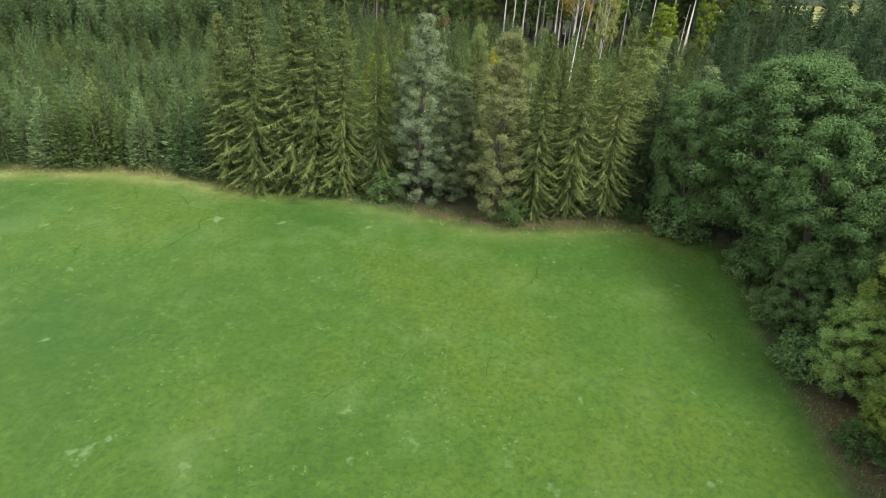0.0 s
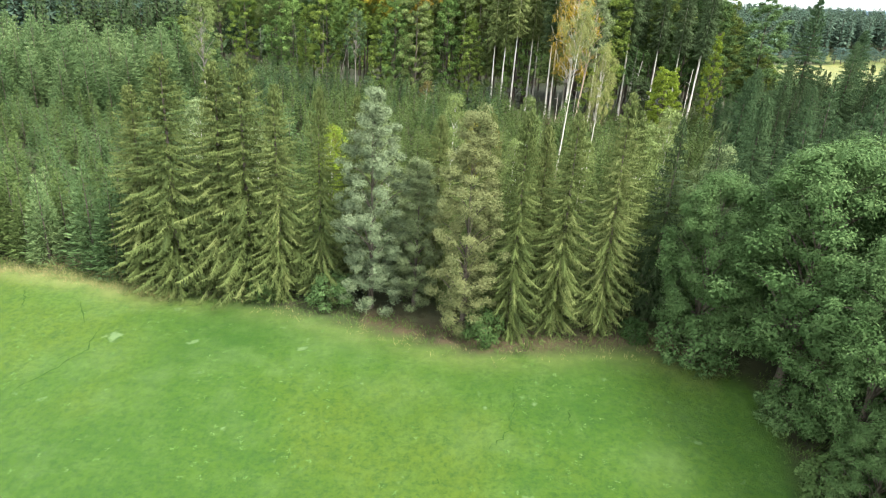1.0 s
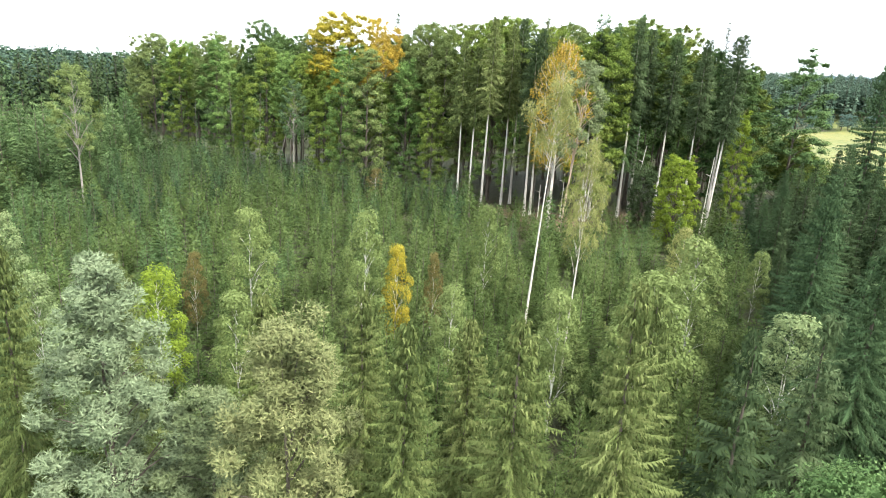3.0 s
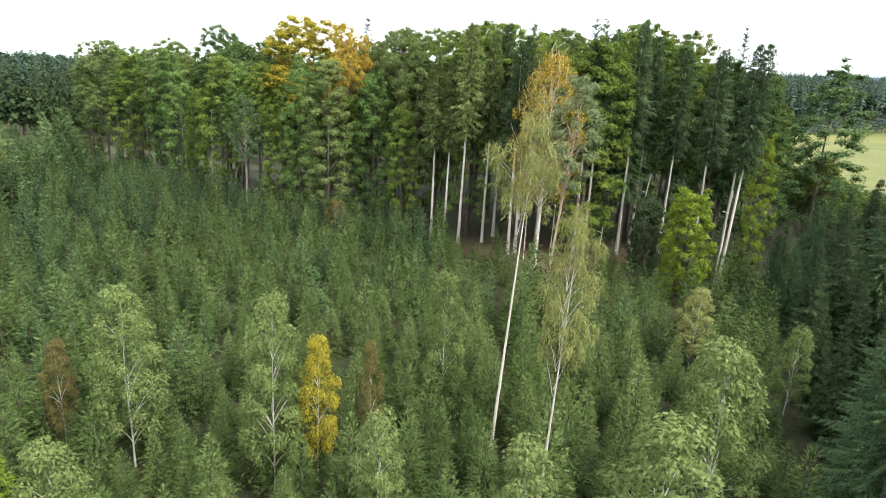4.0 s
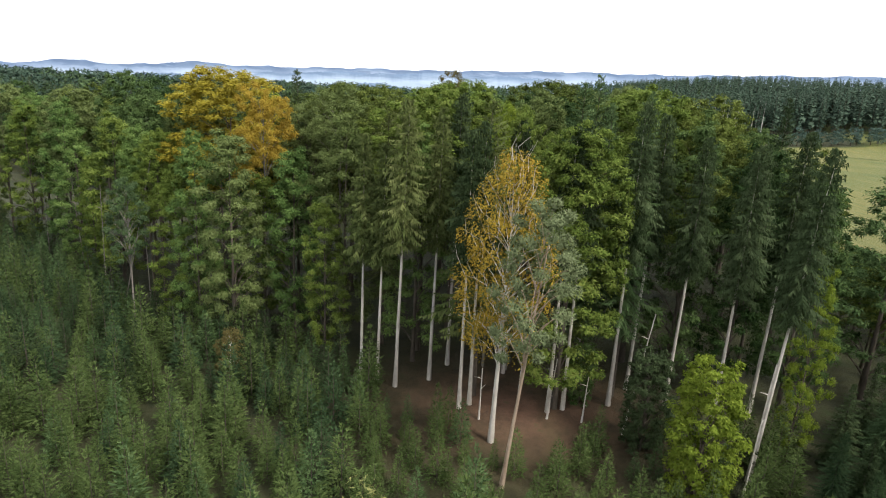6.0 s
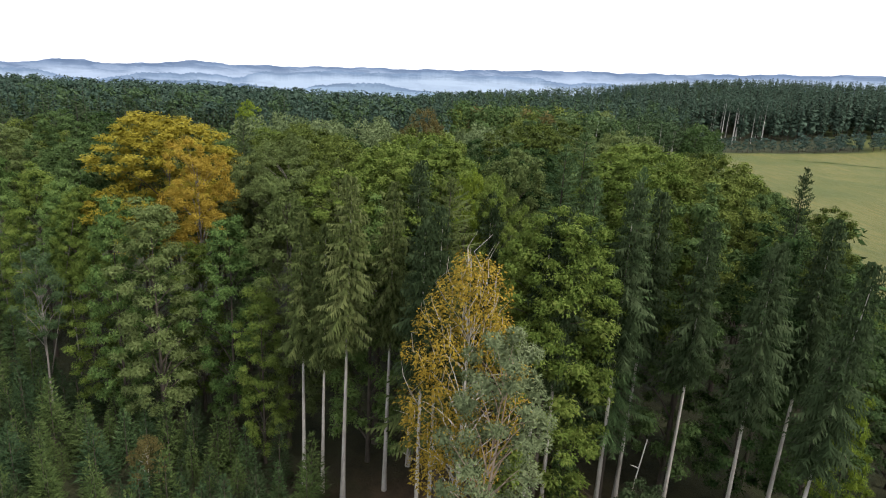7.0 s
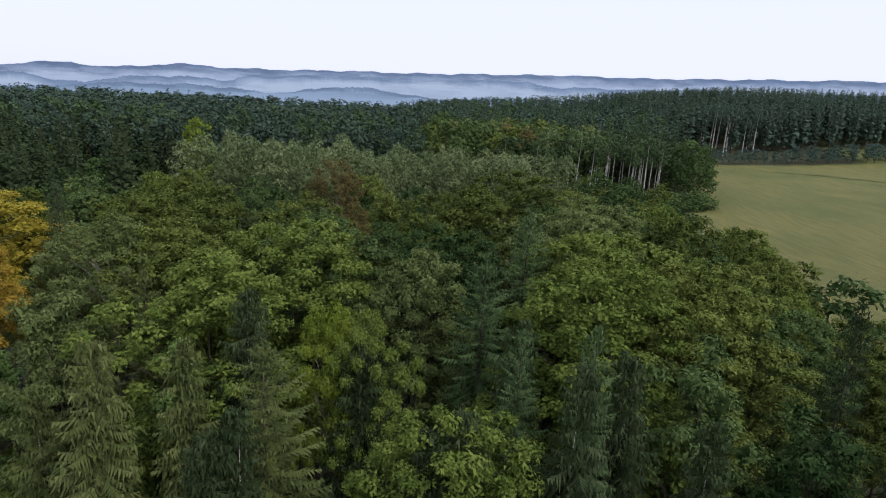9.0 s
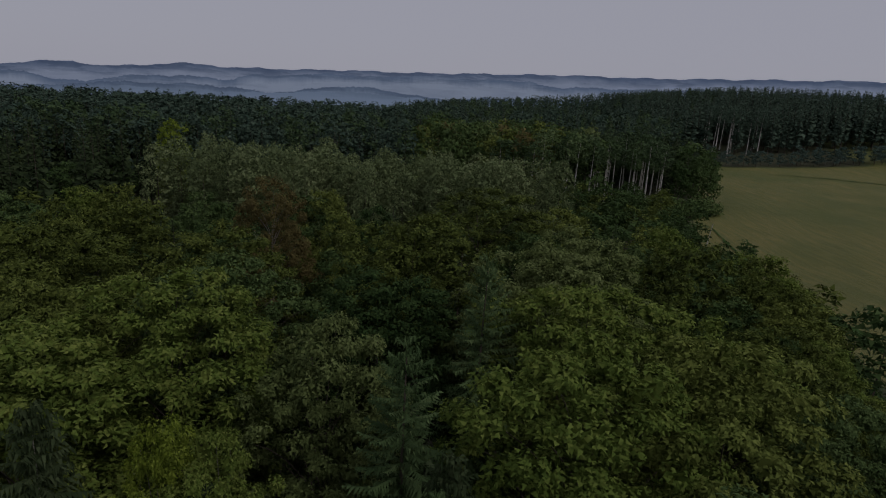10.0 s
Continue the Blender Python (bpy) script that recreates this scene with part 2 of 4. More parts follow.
def stem(rng, height, radius, lean=0.0, wobble=0.1, steps=9, flare=1.35):
    z = np.linspace(0, 1, steps)
    pts = np.stack((lean * height * z ** 1.3 + wobble * np.cumsum(rng.normal(0, 0.35, steps)) * z, wobble * np.cumsum(rng.normal(0, 0.35, steps)) * z, z * height - 0.4 * (z == 0)), 1)
    rad = radius * (1 - 0.93 * z)
    rad[0] *= flare
    return pts, rad


def darts(at, along, side, length, width, sag=0.0):
    """Pointed leaf shapes, one triangle each."""
    n = len(at)
    length, width = np.broadcast_to(length, n)[:, None], np.broadcast_to(width, n)[:, None]
    v = np.stack((at - side * width * 0.5, at + side * width * 0.5, at + along * length - np.array((0, 0, 1.0)) * (sag * length)), 1).reshape(-1, 3)
    return v, np.arange(n * 3).reshape(n, 3)


def spruce_crown(rng, height, radius, base, gap=0.36, arms=9, nodes=6, hang=0.4, droop=0.4, wide=1.0, veil=0.0, power=0.8, lift=0.0):
    """Whorls of boughs, each a drooping spine with a comb of pointed sprays on both sides; an old tree carries hanging twigs too."""
    out, z, up = [], base, np.array((0, 0, 1.0))
    skew = rng.uniform(0.82, 1.18, 12)
    s = np.linspace(0.06, 1, nodes + 1)
    mid = (s[1:] + s[:-1]) / 2
    comb = (0.35 + 0.65 * np.sin(np.clip(mid * 1.25, 0, 1) * math.pi * 0.5)) * (1 - mid ** 3 * 0.75)
    while z < height - 0.12:
        f = (height - z) / (height - base)
        reach = radius * (f ** power) * rng.uniform(0.85, 1.1) + 0.05
        if z - base < 0.15 * (height - base):
            reach *= 0.7 + 2 * (z - base) / (height - base)
        n = max(4, int(arms * (0.5 + 0.5 * f)))
        a = rng.random() * 6.3 + (np.arange(n) + rng.uniform(-0.4, 0.4, n)) * 2 * math.pi / n
        l = reach * rng.uniform(0.6, 1.15, n) * skew[((a % 6.28) / 6.2832 * 12).astype(int) % 12]
        rise = lift + 0.7 * (1 - f) ** 3 - 0.05 * f + rng.normal(0, 0.09, n)
        sag = droop * f ** 0.5 * rng.uniform(0.7, 1.3, n)
        rad = np.stack((np.cos(a), np.sin(a), 0 * a), 1)
        tan = np.stack((-np.sin(a), np.cos(a), 0 * a), 1)
        bend = (rng.normal(0, 0.10, n) * l)[:, None] * s ** 2
        h = z + rng.uniform(-0.4, 0.4, n)[:, None] * gap + l[:, None] * (rise[:, None] * s - sag[:, None] * s ** 2 + 0.5 * sag[:, None] * s ** 4)
        p = rad[:, None] * (l[:, None] * s)[..., None] + tan[:, None] * bend[..., None] + up * h[..., None]
        fore = unit(p[:, 1:] - p[:, :-1])
        w = wide * (0.10 + 0.26 * l)[:, None] * comb
        base_i = (np.arange(n) * (3 * nodes + 1))[:, None]
        tips, faces, k = [], [], np.arange(nodes)
        for sign in (-1, 1):
            r = w * rng.uniform(0.65, 1.3, (n, nodes))
            tips.append((p[:, 1:] + p[:, :-1]) / 2 + fore * (r * rng.uniform(0.5, 1.0, (n, nodes)))[..., None] + tan[:, None] * (sign * r)[..., None] - up * (r * hang * rng.uniform(0.3, 1.5, (n, nodes)))[..., None])
            tip = base_i + nodes + 1 + (0 if sign < 0 else nodes) + k
            faces.append(np.stack((base_i + k, base_i + k + 1, tip) if sign < 0 else (base_i + k + 1, base_i + k, tip), -1))
        out.append((np.concatenate((p, *tips), 1).reshape(-1, 3), np.concatenate(faces, 1).reshape(-1, 3)))
        if veil:
            q = np.concatenate(tips, 1)[:, ::2].reshape(-1, 3)
            m = len(q)
            d = unit(np.repeat(rad, m // n, 0) * 0.25 - up + rng.normal(0, 0.25, (m, 3)))
            out.append(darts(q + up * 0.05, d, unit(np.cross(d, rng.normal(0, 1, (m, 3)))), veil * rng.uniform(0.4, 1.2, m), veil * 0.34))
        z += gap * rng.uniform(0.75, 1.25) * (0.55 + 0.6 * f)
    a = np.arange(5) * 1.3
    out.append(darts(np.array([(0, 0, height - 0.6)] * 5, float), unit(np.stack((np.cos(a) * 0.2, np.sin(a) * 0.2, np.ones(5)), 1)), np.stack((-np.sin(a), np.cos(a), 0 * a), 1), 0.8, 0.06))
    return joined(out)


def fuzzy_spruce(rng, height, radius, base, n, length, width):
    """A young spruce: whorls of short needled twigs that point out and up, thick to the stem."""
    f = 1 - np.sqrt(rng.random(n))
    step = 0.42 / height
    f = np.clip((np.round(f / step) + rng.normal(0, 0.22, n)) * step, 0, 0.97)
    a = rng.uniform(0, 6.2832, n)
    lobe = 1 + 0.16 * np.sin(a * 5 + np.round(f / step) * 2.1) + 0.1 * np.sin(a * 2 + rng.random() * 6)
    reach = (radius * (1 - f) ** 0.72 + 0.04) * lobe
    q = rng.uniform(0.18, 1.0, n) ** 0.6 * reach
    out = np.stack((np.cos(a), np.sin(a), 0 * a), 1)
    at = out * (q * 0.86)[:, None] + np.array((0, 0, 1.0)) * (base + (height - base) * f - 0.10 * q + 0.12 * q * q)[:, None]
    along = unit(out + np.array((0, 0, 1.0)) * (0.25 + 0.9 * f ** 2)[:, None] + rng.normal(0, 0.33, (n, 3)))
    l = length * rng.uniform(0.6, 1.3, n) * (1 - 0.45 * f)
    side = unit(np.cross(along, np.array((0, 0, 1.0)) + rng.normal(0, 0.5, (n, 3))))
    tips = darts(at, along, side, l, width * rng.uniform(0.7, 1.2, n), 0.05)
    b = np.arange(4) * 1.6
    return joined([tips, darts(np.array([(0, 0, height - 0.45)] * 4, float), unit(np.stack((np.cos(b) * 0.25, np.sin(b) * 0.25, np.ones(4)), 1)), np.stack((-np.sin(b), np.cos(b), 0 * b), 1), 0.5, 0.07)])


def clump_centres(rng, n, low, high, radius, shape="round"):
    """Places of leaf clumps over a crown: on a jittered spiral, bulging as the crown does."""
    i = np.arange(n) + 0.5
    f = i / n
    a = i * 2.39996 + rng.normal(0, 0.25, n)
    if shape == "round":
        u = 1 - 1.75 * f
        r = np.sqrt(np.maximum(0, 1 - u ** 2))
        z = low + (high - low) * (u + 0.75) / 1.75
    elif shape == "egg":                    # a dense column with a rounded head
        z = high - (high - low) * f
        r = np.sin(math.pi * (0.1 + 0.74 * f)) ** 0.55
    else:                                   # a tall column, widest in its lower middle
        z = high - (high - low) * f
        r = np.minimum(1, 0.18 + 2.2 * f) * np.where(f > 0.8, 1 - 1.6 * (f - 0.8), 1)
    r = r * radius * rng.uniform(0.6, 1.05, n)
    return np.stack((r * np.cos(a), r * np.sin(a), z + rng.normal(0, 0.12, n)), 1)


def filled(centres):
    """The same clumps and a third of them again, drawn in, so that no hole shows through the crown."""
    return np.concatenate((centres, centres[::3] * (0.5, 0.5, 1) - (0, 0, 0.35)))


def leaf_crown(rng, centres, clump, leaf, per, flat=0.6, upright=0.6, sag=0.15, narrow=0.7, inner=0):
    """Leaves over the skin of every clump, facing out and up, more on top than beneath; inner: large sprays that fill each clump's shaded inside."""
    n = len(centres) * per
    sizes = clump * rng.uniform(0.7, 1.25, len(centres))
    c = np.repeat(centres, per, 0)
    size = np.repeat(sizes, per)[:, None]
    u = rng.normal(0, 1, (n, 3))
    u[:, 2] = np.abs(u[:, 2]) * np.where(rng.random(n) < 0.72, 1, -1)
    u = unit(u)
    out = unit(c * (1, 1, 0.0) + 1e-3)
    u = unit(u + 0.45 * out)
    at = c + u * size * np.array((1, 1, flat)) * rng.uniform(0.62, 1.12, n)[:, None]
    nor = unit(u + np.array((0, 0, upright)) + rng.normal(0, 0.45, (n, 3)))
    along = unit(np.cross(nor, rng.normal(0, 1, (n, 3))) + 0.7 * u * (1, 1, 0.1))
    side = unit(np.cross(along, nor))
    l = leaf * rng.uniform(0.65, 1.4, n)
    leaves = darts(at, along, side, l, l * narrow, sag)
    if not inner:
        return leaves
    m = len(centres) * inner
    size = np.repeat(sizes, inner)
    way = unit(rng.normal(0, 1, (m, 3)))
    foot = np.repeat(centres, inner, 0) - way * (size * 0.5)[:, None] * (1, 1, flat) - np.array((0, 0, 0.12)) * size[:, None]
    return joined([leaves, darts(foot, way * (1, 1, flat), unit(np.cross(way, rng.normal(0, 1, (m, 3)))), size * 1.05, size * 0.8)])


def lobed(rng, lobes, per, low, high, radius, spread=0.72):
    """Places of leaf clumps over a broad crown that bulges in lobes, with shaded clefts between them."""
    i = np.arange(lobes) + 0.5
    u = 1 - 1.45 * i / lobes
    a = i * 2.39996 + rng.normal(0, 0.3, lobes)
    q = np.sqrt(np.maximum(0, 1 - u ** 2)) * radius * spread * rng.uniform(0.8, 1.15, lobes)
    size = radius * rng.uniform(0.30, 0.46, lobes)
    mid = np.stack((q * np.cos(a), q * np.sin(a), low + (high - low) * (u + 0.45) / 1.45 * rng.uniform(0.9, 1.0, lobes) - size * 0.8), 1)
    out = []
    for k in range(lobes):
        j = np.arange(per) + 0.5
        w = 1 - 1.5 * j / per
        b = j * 2.39996 + rng.random() * 6.3
        r = np.sqrt(np.maximum(0, 1 - w ** 2))
        p = mid[k] + size[k] * np.stack((r * np.cos(b), r * np.sin(b), w), 1) * rng.uniform(0.85, 1.1, (per, 1))
        inside = [(np.linalg.norm(p - mid[m], axis=1) < 0.72 * size[m]) for m in range(lobes) if m != k]
        out.append(p[~np.any(inside, axis=0)])
    return np.concatenate(out + [mid])


def limbs(rng, centres, height, radius, share=0.5, low=0.35, sides=5):
    """Branches from the trunk up and out to some of the clumps."""
    out = []
    for c in centres[rng.random(len(centres)) < share]:
        start = max(low * height, c[2] - rng.uniform(0.5, 1.1) * math.hypot(c[0], c[1]) - 0.4)
        start = min(start, height * 0.92)
        s = np.linspace(0, 1, 5)[:, None]
        p = np.array((0, 0, start)) * (1 - s) + c * s + np.array((0, 0, 1.0)) * (0.18 * np.sin(s * math.pi) * math.hypot(c[0], c[1]))
        r0 = radius * (1 - 0.9 * start / height) * 0.45 + 0.012
        out.append(tube(p, r0 * (1 - 0.85 * s[:, 0]), sides))
    return out


PROTO = {}


def prototype(kind, trunk, crown, bark_material, leaf_material):
    PROTO.setdefault(kind, []).append((mesh_of(kind + "_trunk", *trunk, bark_material, True), mesh_of(kind + "_crown", *crown, leaf_material)))


def make_prototypes():
    for seed in range(4):                    # old open-grown spruce of the wood's edge, boughs to the ground; unit 14 m
        r = np.random.default_rng(100 + seed)
        prototype("edge_spruce", tube(*stem(r, 13.6, 0.2)), spruce_crown(r, 14, 2.85, 0.4, 0.34, 14, 22, 0.9, 0.55, 0.34, 0.2, 0.66), BARK, NEEDLE)
    for seed in range(3):                    # dark spruce of the shaded wood; unit 14 m
        r = np.random.default_rng(150 + seed)
        prototype("shade_spruce", tube(*stem(r, 13.6, 0.2), 5), spruce_crown(r, 14, 3.2, 0.8, 0.48, 10, 8, 0.5, 0.34, 1.0, 0.3, 0.85), BARK, NEEDLE_DARK)
    for seed in range(3):                    # tall spruce of the closed wood; unit 24 m
        r = np.random.default_rng(200 + seed)
        prototype("tall_spruce", tube(*stem(r, 23.5, 0.24)), spruce_crown(r, 24, 3.5, 6.0, 0.54, 12, 12, 0.5, 0.42, 0.7, 0.22, 0.6), BARK, NEEDLE_DARK)
    for seed in range(2):                    # spruce with a long bare stem; unit 24 m
        r = np.random.default_rng(250 + seed)
        prototype("bare_spruce", tube(*stem(r, 23.0, 0.2)), spruce_crown(r, 24, 2.2, 12.8, 0.40, 11, 9, 0.9, 0.6, 0.85, 0.36, 0.5), BARK_PALE, NEEDLE_DARK)
    for seed in range(4):                    # young planted spruce seen near; unit 5 m
        r = np.random.default_rng(280 + seed)
        prototype("young_spruce", tube(*stem(r, 4.7, 0.05, 0, 0.02, 3), 4), fuzzy_spruce(r, 5, 1.25, 0.2, 2100, 0.30, 0.07), BARK, NEEDLE_YOUNG)
    for seed in range(5):                    # the same in the mass of the plantation
        r = np.random.default_rng(300 + seed)
        prototype("mass_spruce", tube(*stem(r, 4.7, 0.05, 0, 0.02, 3), 3), fuzzy_spruce(r, 5, 1.2, 0.25, 800, 0.38, 0.1), BARK, NEEDLE_YOUNG)
    for seed in range(3):                    # thicket spruce; unit 7 m
        r = np.random.default_rng(350 + seed)
        prototype("thicket_spruce", tube(*stem(r, 6.7, 0.09, 0, 0.03, 5), 5), fuzzy_spruce(r, 7, 1.75, 0.1, 3000, 0.40, 0.10), BARK, NEEDLE_YOUNG)
    for seed in range(4):                    # broad beech of the closed wood; unit 24 m
        r = np.random.default_rng(400 + seed)
        c = lobed(r, 13, 17, 13.0, 24.0, 4.6)
        prototype("beech", joined([tube(*stem(r, 20, 0.24))] + limbs(r, c, 20, 0.24, 0.12)), leaf_crown(r, c, 0.62, 0.165, 140, 0.62, 0.6, 0.1, 0.66, 11), BARK, LEAF)
    for seed in range(3):                    # slim tree with a short crown on a bare stem; unit 24 m
        r = np.random.default_rng(420 + seed)
        c = lobed(r, 9, 12, 16.5, 24.0, 3.4)
        prototype("slim_beech", joined([tube(*stem(r, 21.5, 0.2))] + limbs(r, c, 21.5, 0.2, 0.3, 0.6)), leaf_crown(r, c, 0.52, 0.13, 160, 0.8, 0.4, 0.15, 0.66, 6), BARK_GREY, LEAF)
    for seed in range(3):                    # the same farther back, in larger sprays
        r = np.random.default_rng(430 + seed)
        c = lobed(r, 11, 12, 13.0, 24.0, 4.6)
        prototype("canopy_beech", tube(*stem(r, 20, 0.24, 0, 0.1, 5), 5), leaf_crown(r, c, 0.75, 0.27, 66, 0.62, 0.6, 0.1, 0.66, 7), BARK, LEAF)
        r = np.random.default_rng(440 + seed)
        prototype("canopy_spruce", tube(*stem(r, 23.5, 0.22, 0, 0.1, 4), 5), spruce_crown(r, 24, 3.6, 9.0, 0.85, 10, 4, 0.7, 0.4, 1.1, 0, 0.7), BARK, NEEDLE_DARK)
    for seed in range(3):                    # beech of the wood's wall, leafy far down; unit 22 m
        r = np.random.default_rng(450 + seed)
        c = clump_centres(r, 120, 3.0, 21.5, 2.9, "tall") + r.normal(0, 0.4, (120, 3))
        prototype("edge_beech", joined([tube(*stem(r, 20, 0.2))] + limbs(r, c, 20, 0.2, 0.2, 0.1)), leaf_crown(r, c, 0.74, 0.165, 150, 0.66, 0.5, 0.4, 0.6, 9), BARK, LEAF)
    for seed in range(3):                    # broad maple or ash at the meadow; unit 13 m
        r = np.random.default_rng(500 + seed)
        c = filled(clump_centres(r, 120, 2.0, 12.2, 4.3))
        prototype("broadleaf", joined([tube(*stem(r, 10.5, 0.26))] + limbs(r, c, 10.5, 0.26, 0.25, 0.2)), leaf_crown(r, c, 0.8, 0.13, 290, 0.72, 0.5, 0.15, 0.62, 11), BARK, LEAF_ASH)
    for seed in range(2):                    # pine clothed to the ground; unit 14 m
        r = np.random.default_rng(550 + seed)
        c = np.concatenate((clump_centres(r, 130, 0.6, 13.8, 2.05, "tall") + r.normal(0, 0.15, (130, 3)), clump_centres(r, 50, 1.5, 12.5, 1.0, "tall")))
        prototype("edge_pine", joined([tube(*stem(r, 12.8, 0.16))] + limbs(r, c, 12.8, 0.16, 0.2, 0.05)), leaf_crown(r, c, 0.46, 0.13, 300, 0.75, 0.6, -0.2, 0.28, 9), BARK, NEEDLE_PINE)
    r = np.random.default_rng(570)           # tall pine with a bare stem; unit 18 m
    c = clump_centres(r, 44, 8.6, 17.4, 2.5)
    prototype("tall_pine", joined([tube(*stem(r, 16.5, 0.18, 0.02))] + limbs(r, c, 16.5, 0.18, 0.6, 0.4)), leaf_crown(r, c, 0.72, 0.19, 240, 0.6, 0.6, -0.1, 0.42, 5), BARK_RED, NEEDLE_BLUE)
    for seed in range(2):                    # young birch, thin; unit 7 m
        r = np.random.default_rng(600 + seed)
        c = clump_centres(r, 40, 1.5, 6.8, 0.9, "tall")
        prototype("birch", joined([tube(*stem(r, 6.4, 0.038), 5)] + limbs(r, c, 6.4, 0.04, 0.35, 0.15, 3)), leaf_crown(r, c, 0.38, 0.088, 210, 1.05, 0.2, 0.4), BARK_WHITE, LEAF_OLIVE)
    for seed in range(2):                    # sparse tall larch on a thin leaning stem, wisps of needles hanging from its boughs; unit 16 m
        r = np.random.default_rng(620 + seed)
        n = (46, 64)[seed]
        c = clump_centres(r, n, (12.4, 10.4)[seed], 15.9, 1.15, "tall") + r.normal(0, 0.28, (n, 3)) + np.array((0.25, 0, 0))
        prototype("thin_tree", joined([tube(*stem(r, 15.6, 0.10, 0.02, 0.08))] + limbs(r, c, 15.4, 0.03, 0.45, 0.45, 3)), leaf_crown(r, c, 0.40, 0.14, 150, 1.35, 0.0, 0.7, 0.3), BARK_PALE, NEEDLE_LARCH)
    r = np.random.default_rng(640)           # half-bare autumn maple, twigs showing; unit 20 m
    c = clump_centres(r, 100, 7.0, 19.0, 2.4, "tall")
    tw = [tube(np.array([k, k * (1.12, 1.12, 1) + r.normal(0, 0.2, 3) + (0, 0, 0.8), k * (1.2, 1.2, 1) + r.normal(0, 0.3, 3) + (0, 0, 1.5)]), (0.025, 0.016, 0.006), 3) for k in c]
    prototype("autumn_maple", joined([tube(*stem(r, 16.5, 0.18))] + limbs(r, c, 16.5, 0.16, 0.5, 0.35, 4) + tw), leaf_crown(r, c, 0.75, 0.125, 130, 1.1, 0.3, 0.3), BARK_PALE, LEAF_ORANGE)
    for seed in range(2):                    # dense hornbeam bush, leafy to the ground; unit 8 m
        r = np.random.default_rng(660 + seed)
        c = clump_centres(r, 190, 0.3, 7.7, 1.7, "egg") + r.normal(0, 0.14, (190, 3))
        prototype("hornbeam", joined([tube(*stem(r, 7, 0.12), 5)] + limbs(r, c, 7, 0.12, 0.3, 0.05, 3)), leaf_crown(r, c, 0.36, 0.15, 70, 0.7, 0.6, 0.2, 0.65, 6), BARK, LEAF_LIME)
    r = np.random.default_rng(680)           # low shrub; unit 3 m
    c = clump_centres(r, 20, 0.3, 2.6, 1.5)
    prototype("shrub", joined([tube(*stem(r, 2, 0.05, 0, 0.1, 4), 4)] + limbs(r, c, 2, 0.05, 0.6, 0.05, 3)), leaf_crown(r, c, 0.6, 0.17, 150, 0.8), BARK, LEAF_DARK)
    prototype("far_bush", tube(*stem(r, 2, 0.05, 0, 0.1, 3), 3), leaf_crown(r, c, 0.65, 0.36, 26, 0.8), BARK, LEAF_DARK)
    for seed in range(3):                    # far trees, few and larger sprays; units 22, 20 and 24 m
        r = np.random.default_rng(700 + seed)
        prototype("far_spruce", tube(*stem(r, 21.5, 0.22, 0, 0.1, 3), 3), spruce_crown(r, 22, 3.0, 4.0, 1.15, 9, 1, 1.0, 0.4, 1.5, 0, 0.6), BARK, NEEDLE_HAZED)
        c = clump_centres(r, 18, 5.0, 21.0, 2.7, "tall") + r.normal(0, 0.5, (18, 3))
        prototype("far_conifer", tube(*stem(r, 20, 0.2, 0, 0.1, 3), 3), leaf_crown(r, c, 1.5, 0.9, 24, 0.7), BARK, NEEDLE_HAZED)
        c = lobed(r, 8, 5, 5.0, 20.0, 4.2)
        prototype("far_broadleaf", tube(*stem(r, 15, 0.26, 0, 0.1, 3), 4), leaf_crown(r, c, 1.5, 1.0, 13, 0.7), BARK, LEAF)
        c = clump_centres(r, 14, 16.0, 23.4, 2.2)
        prototype("far_pine", tube(*stem(r, 22.5, 0.24, 0.012, 0.2, 5), 5), leaf_crown(r, c, 1.2, 0.6, 40, 0.7, 0.7, 0, 0.6), BARK_WHITE, NEEDLE_HAZED)
        c = clump_centres(r, 40, 3.0, 19.0, 3.6)
        prototype("willow", tube(*stem(r, 15, 0.26, 0, 0.1, 3), 4), leaf_crown(r, c, 1.4, 0.6, 44, 0.8, 0.5), BARK, LEAF_PALE)


make_prototypes()
UNIT = dict(edge_spruce=14, shade_spruce=14, canopy_beech=24, canopy_spruce=24, willow=20, tall_spruce=24, bare_spruce=24, young_spruce=5, mass_spruce=5, thicket_spruce=7, beech=24, edge_beech=22, broadleaf=13, edge_pine=14, tall_pine=18,
            birch=7, thin_tree=16, autumn_maple=20, hornbeam=8, shrub=3, far_bush=3, slim_beech=24, far_conifer=22, far_spruce=22, far_broadleaf=20, far_pine=24)


def smooth(v, a, b):
    s = np.clip((np.asarray(v, float) - a) / (b - a), 0, 1)
    return s * s * (3 - 2 * s)


def rise_of(x, y):
    """The lie of the land: the meadow climbs to the wood, dips behind it and climbs again to far woods on the right."""
    x, y = np.asarray(x, float), np.asarray(y, float)
    z = np.interp(y, (-400, -60, 0, 45, 95, 130, 220, 320, 700), (-16, -11, -4.2, 2.5, 8.6, 9.0, 5.0, 6.0, 6.0))
    z = z + 0.054 * np.clip(x, -70, 40) * np.interp(y, (45, 95, 200), (1, 0.2, 0))
    z = z + (20 * smooth(y, 440, 600) * smooth(x, -70, 150) + 2 * smooth(y, 380, 470) * smooth(x, 40, 230)) * (1 - smooth(y, 700, 1100))
    z = z - 80 * smooth(np.hypot(x, y - 100), 620, 1500) - 60 * smooth(np.hypot(x, y - 100), 1500, 5000)
    return z + 0.22 * np.sin(0.11 * x + 1.3) * np.sin(0.09 * y + 0.4) + 0.10 * np.sin(0.31 * x - 0.2 * y)


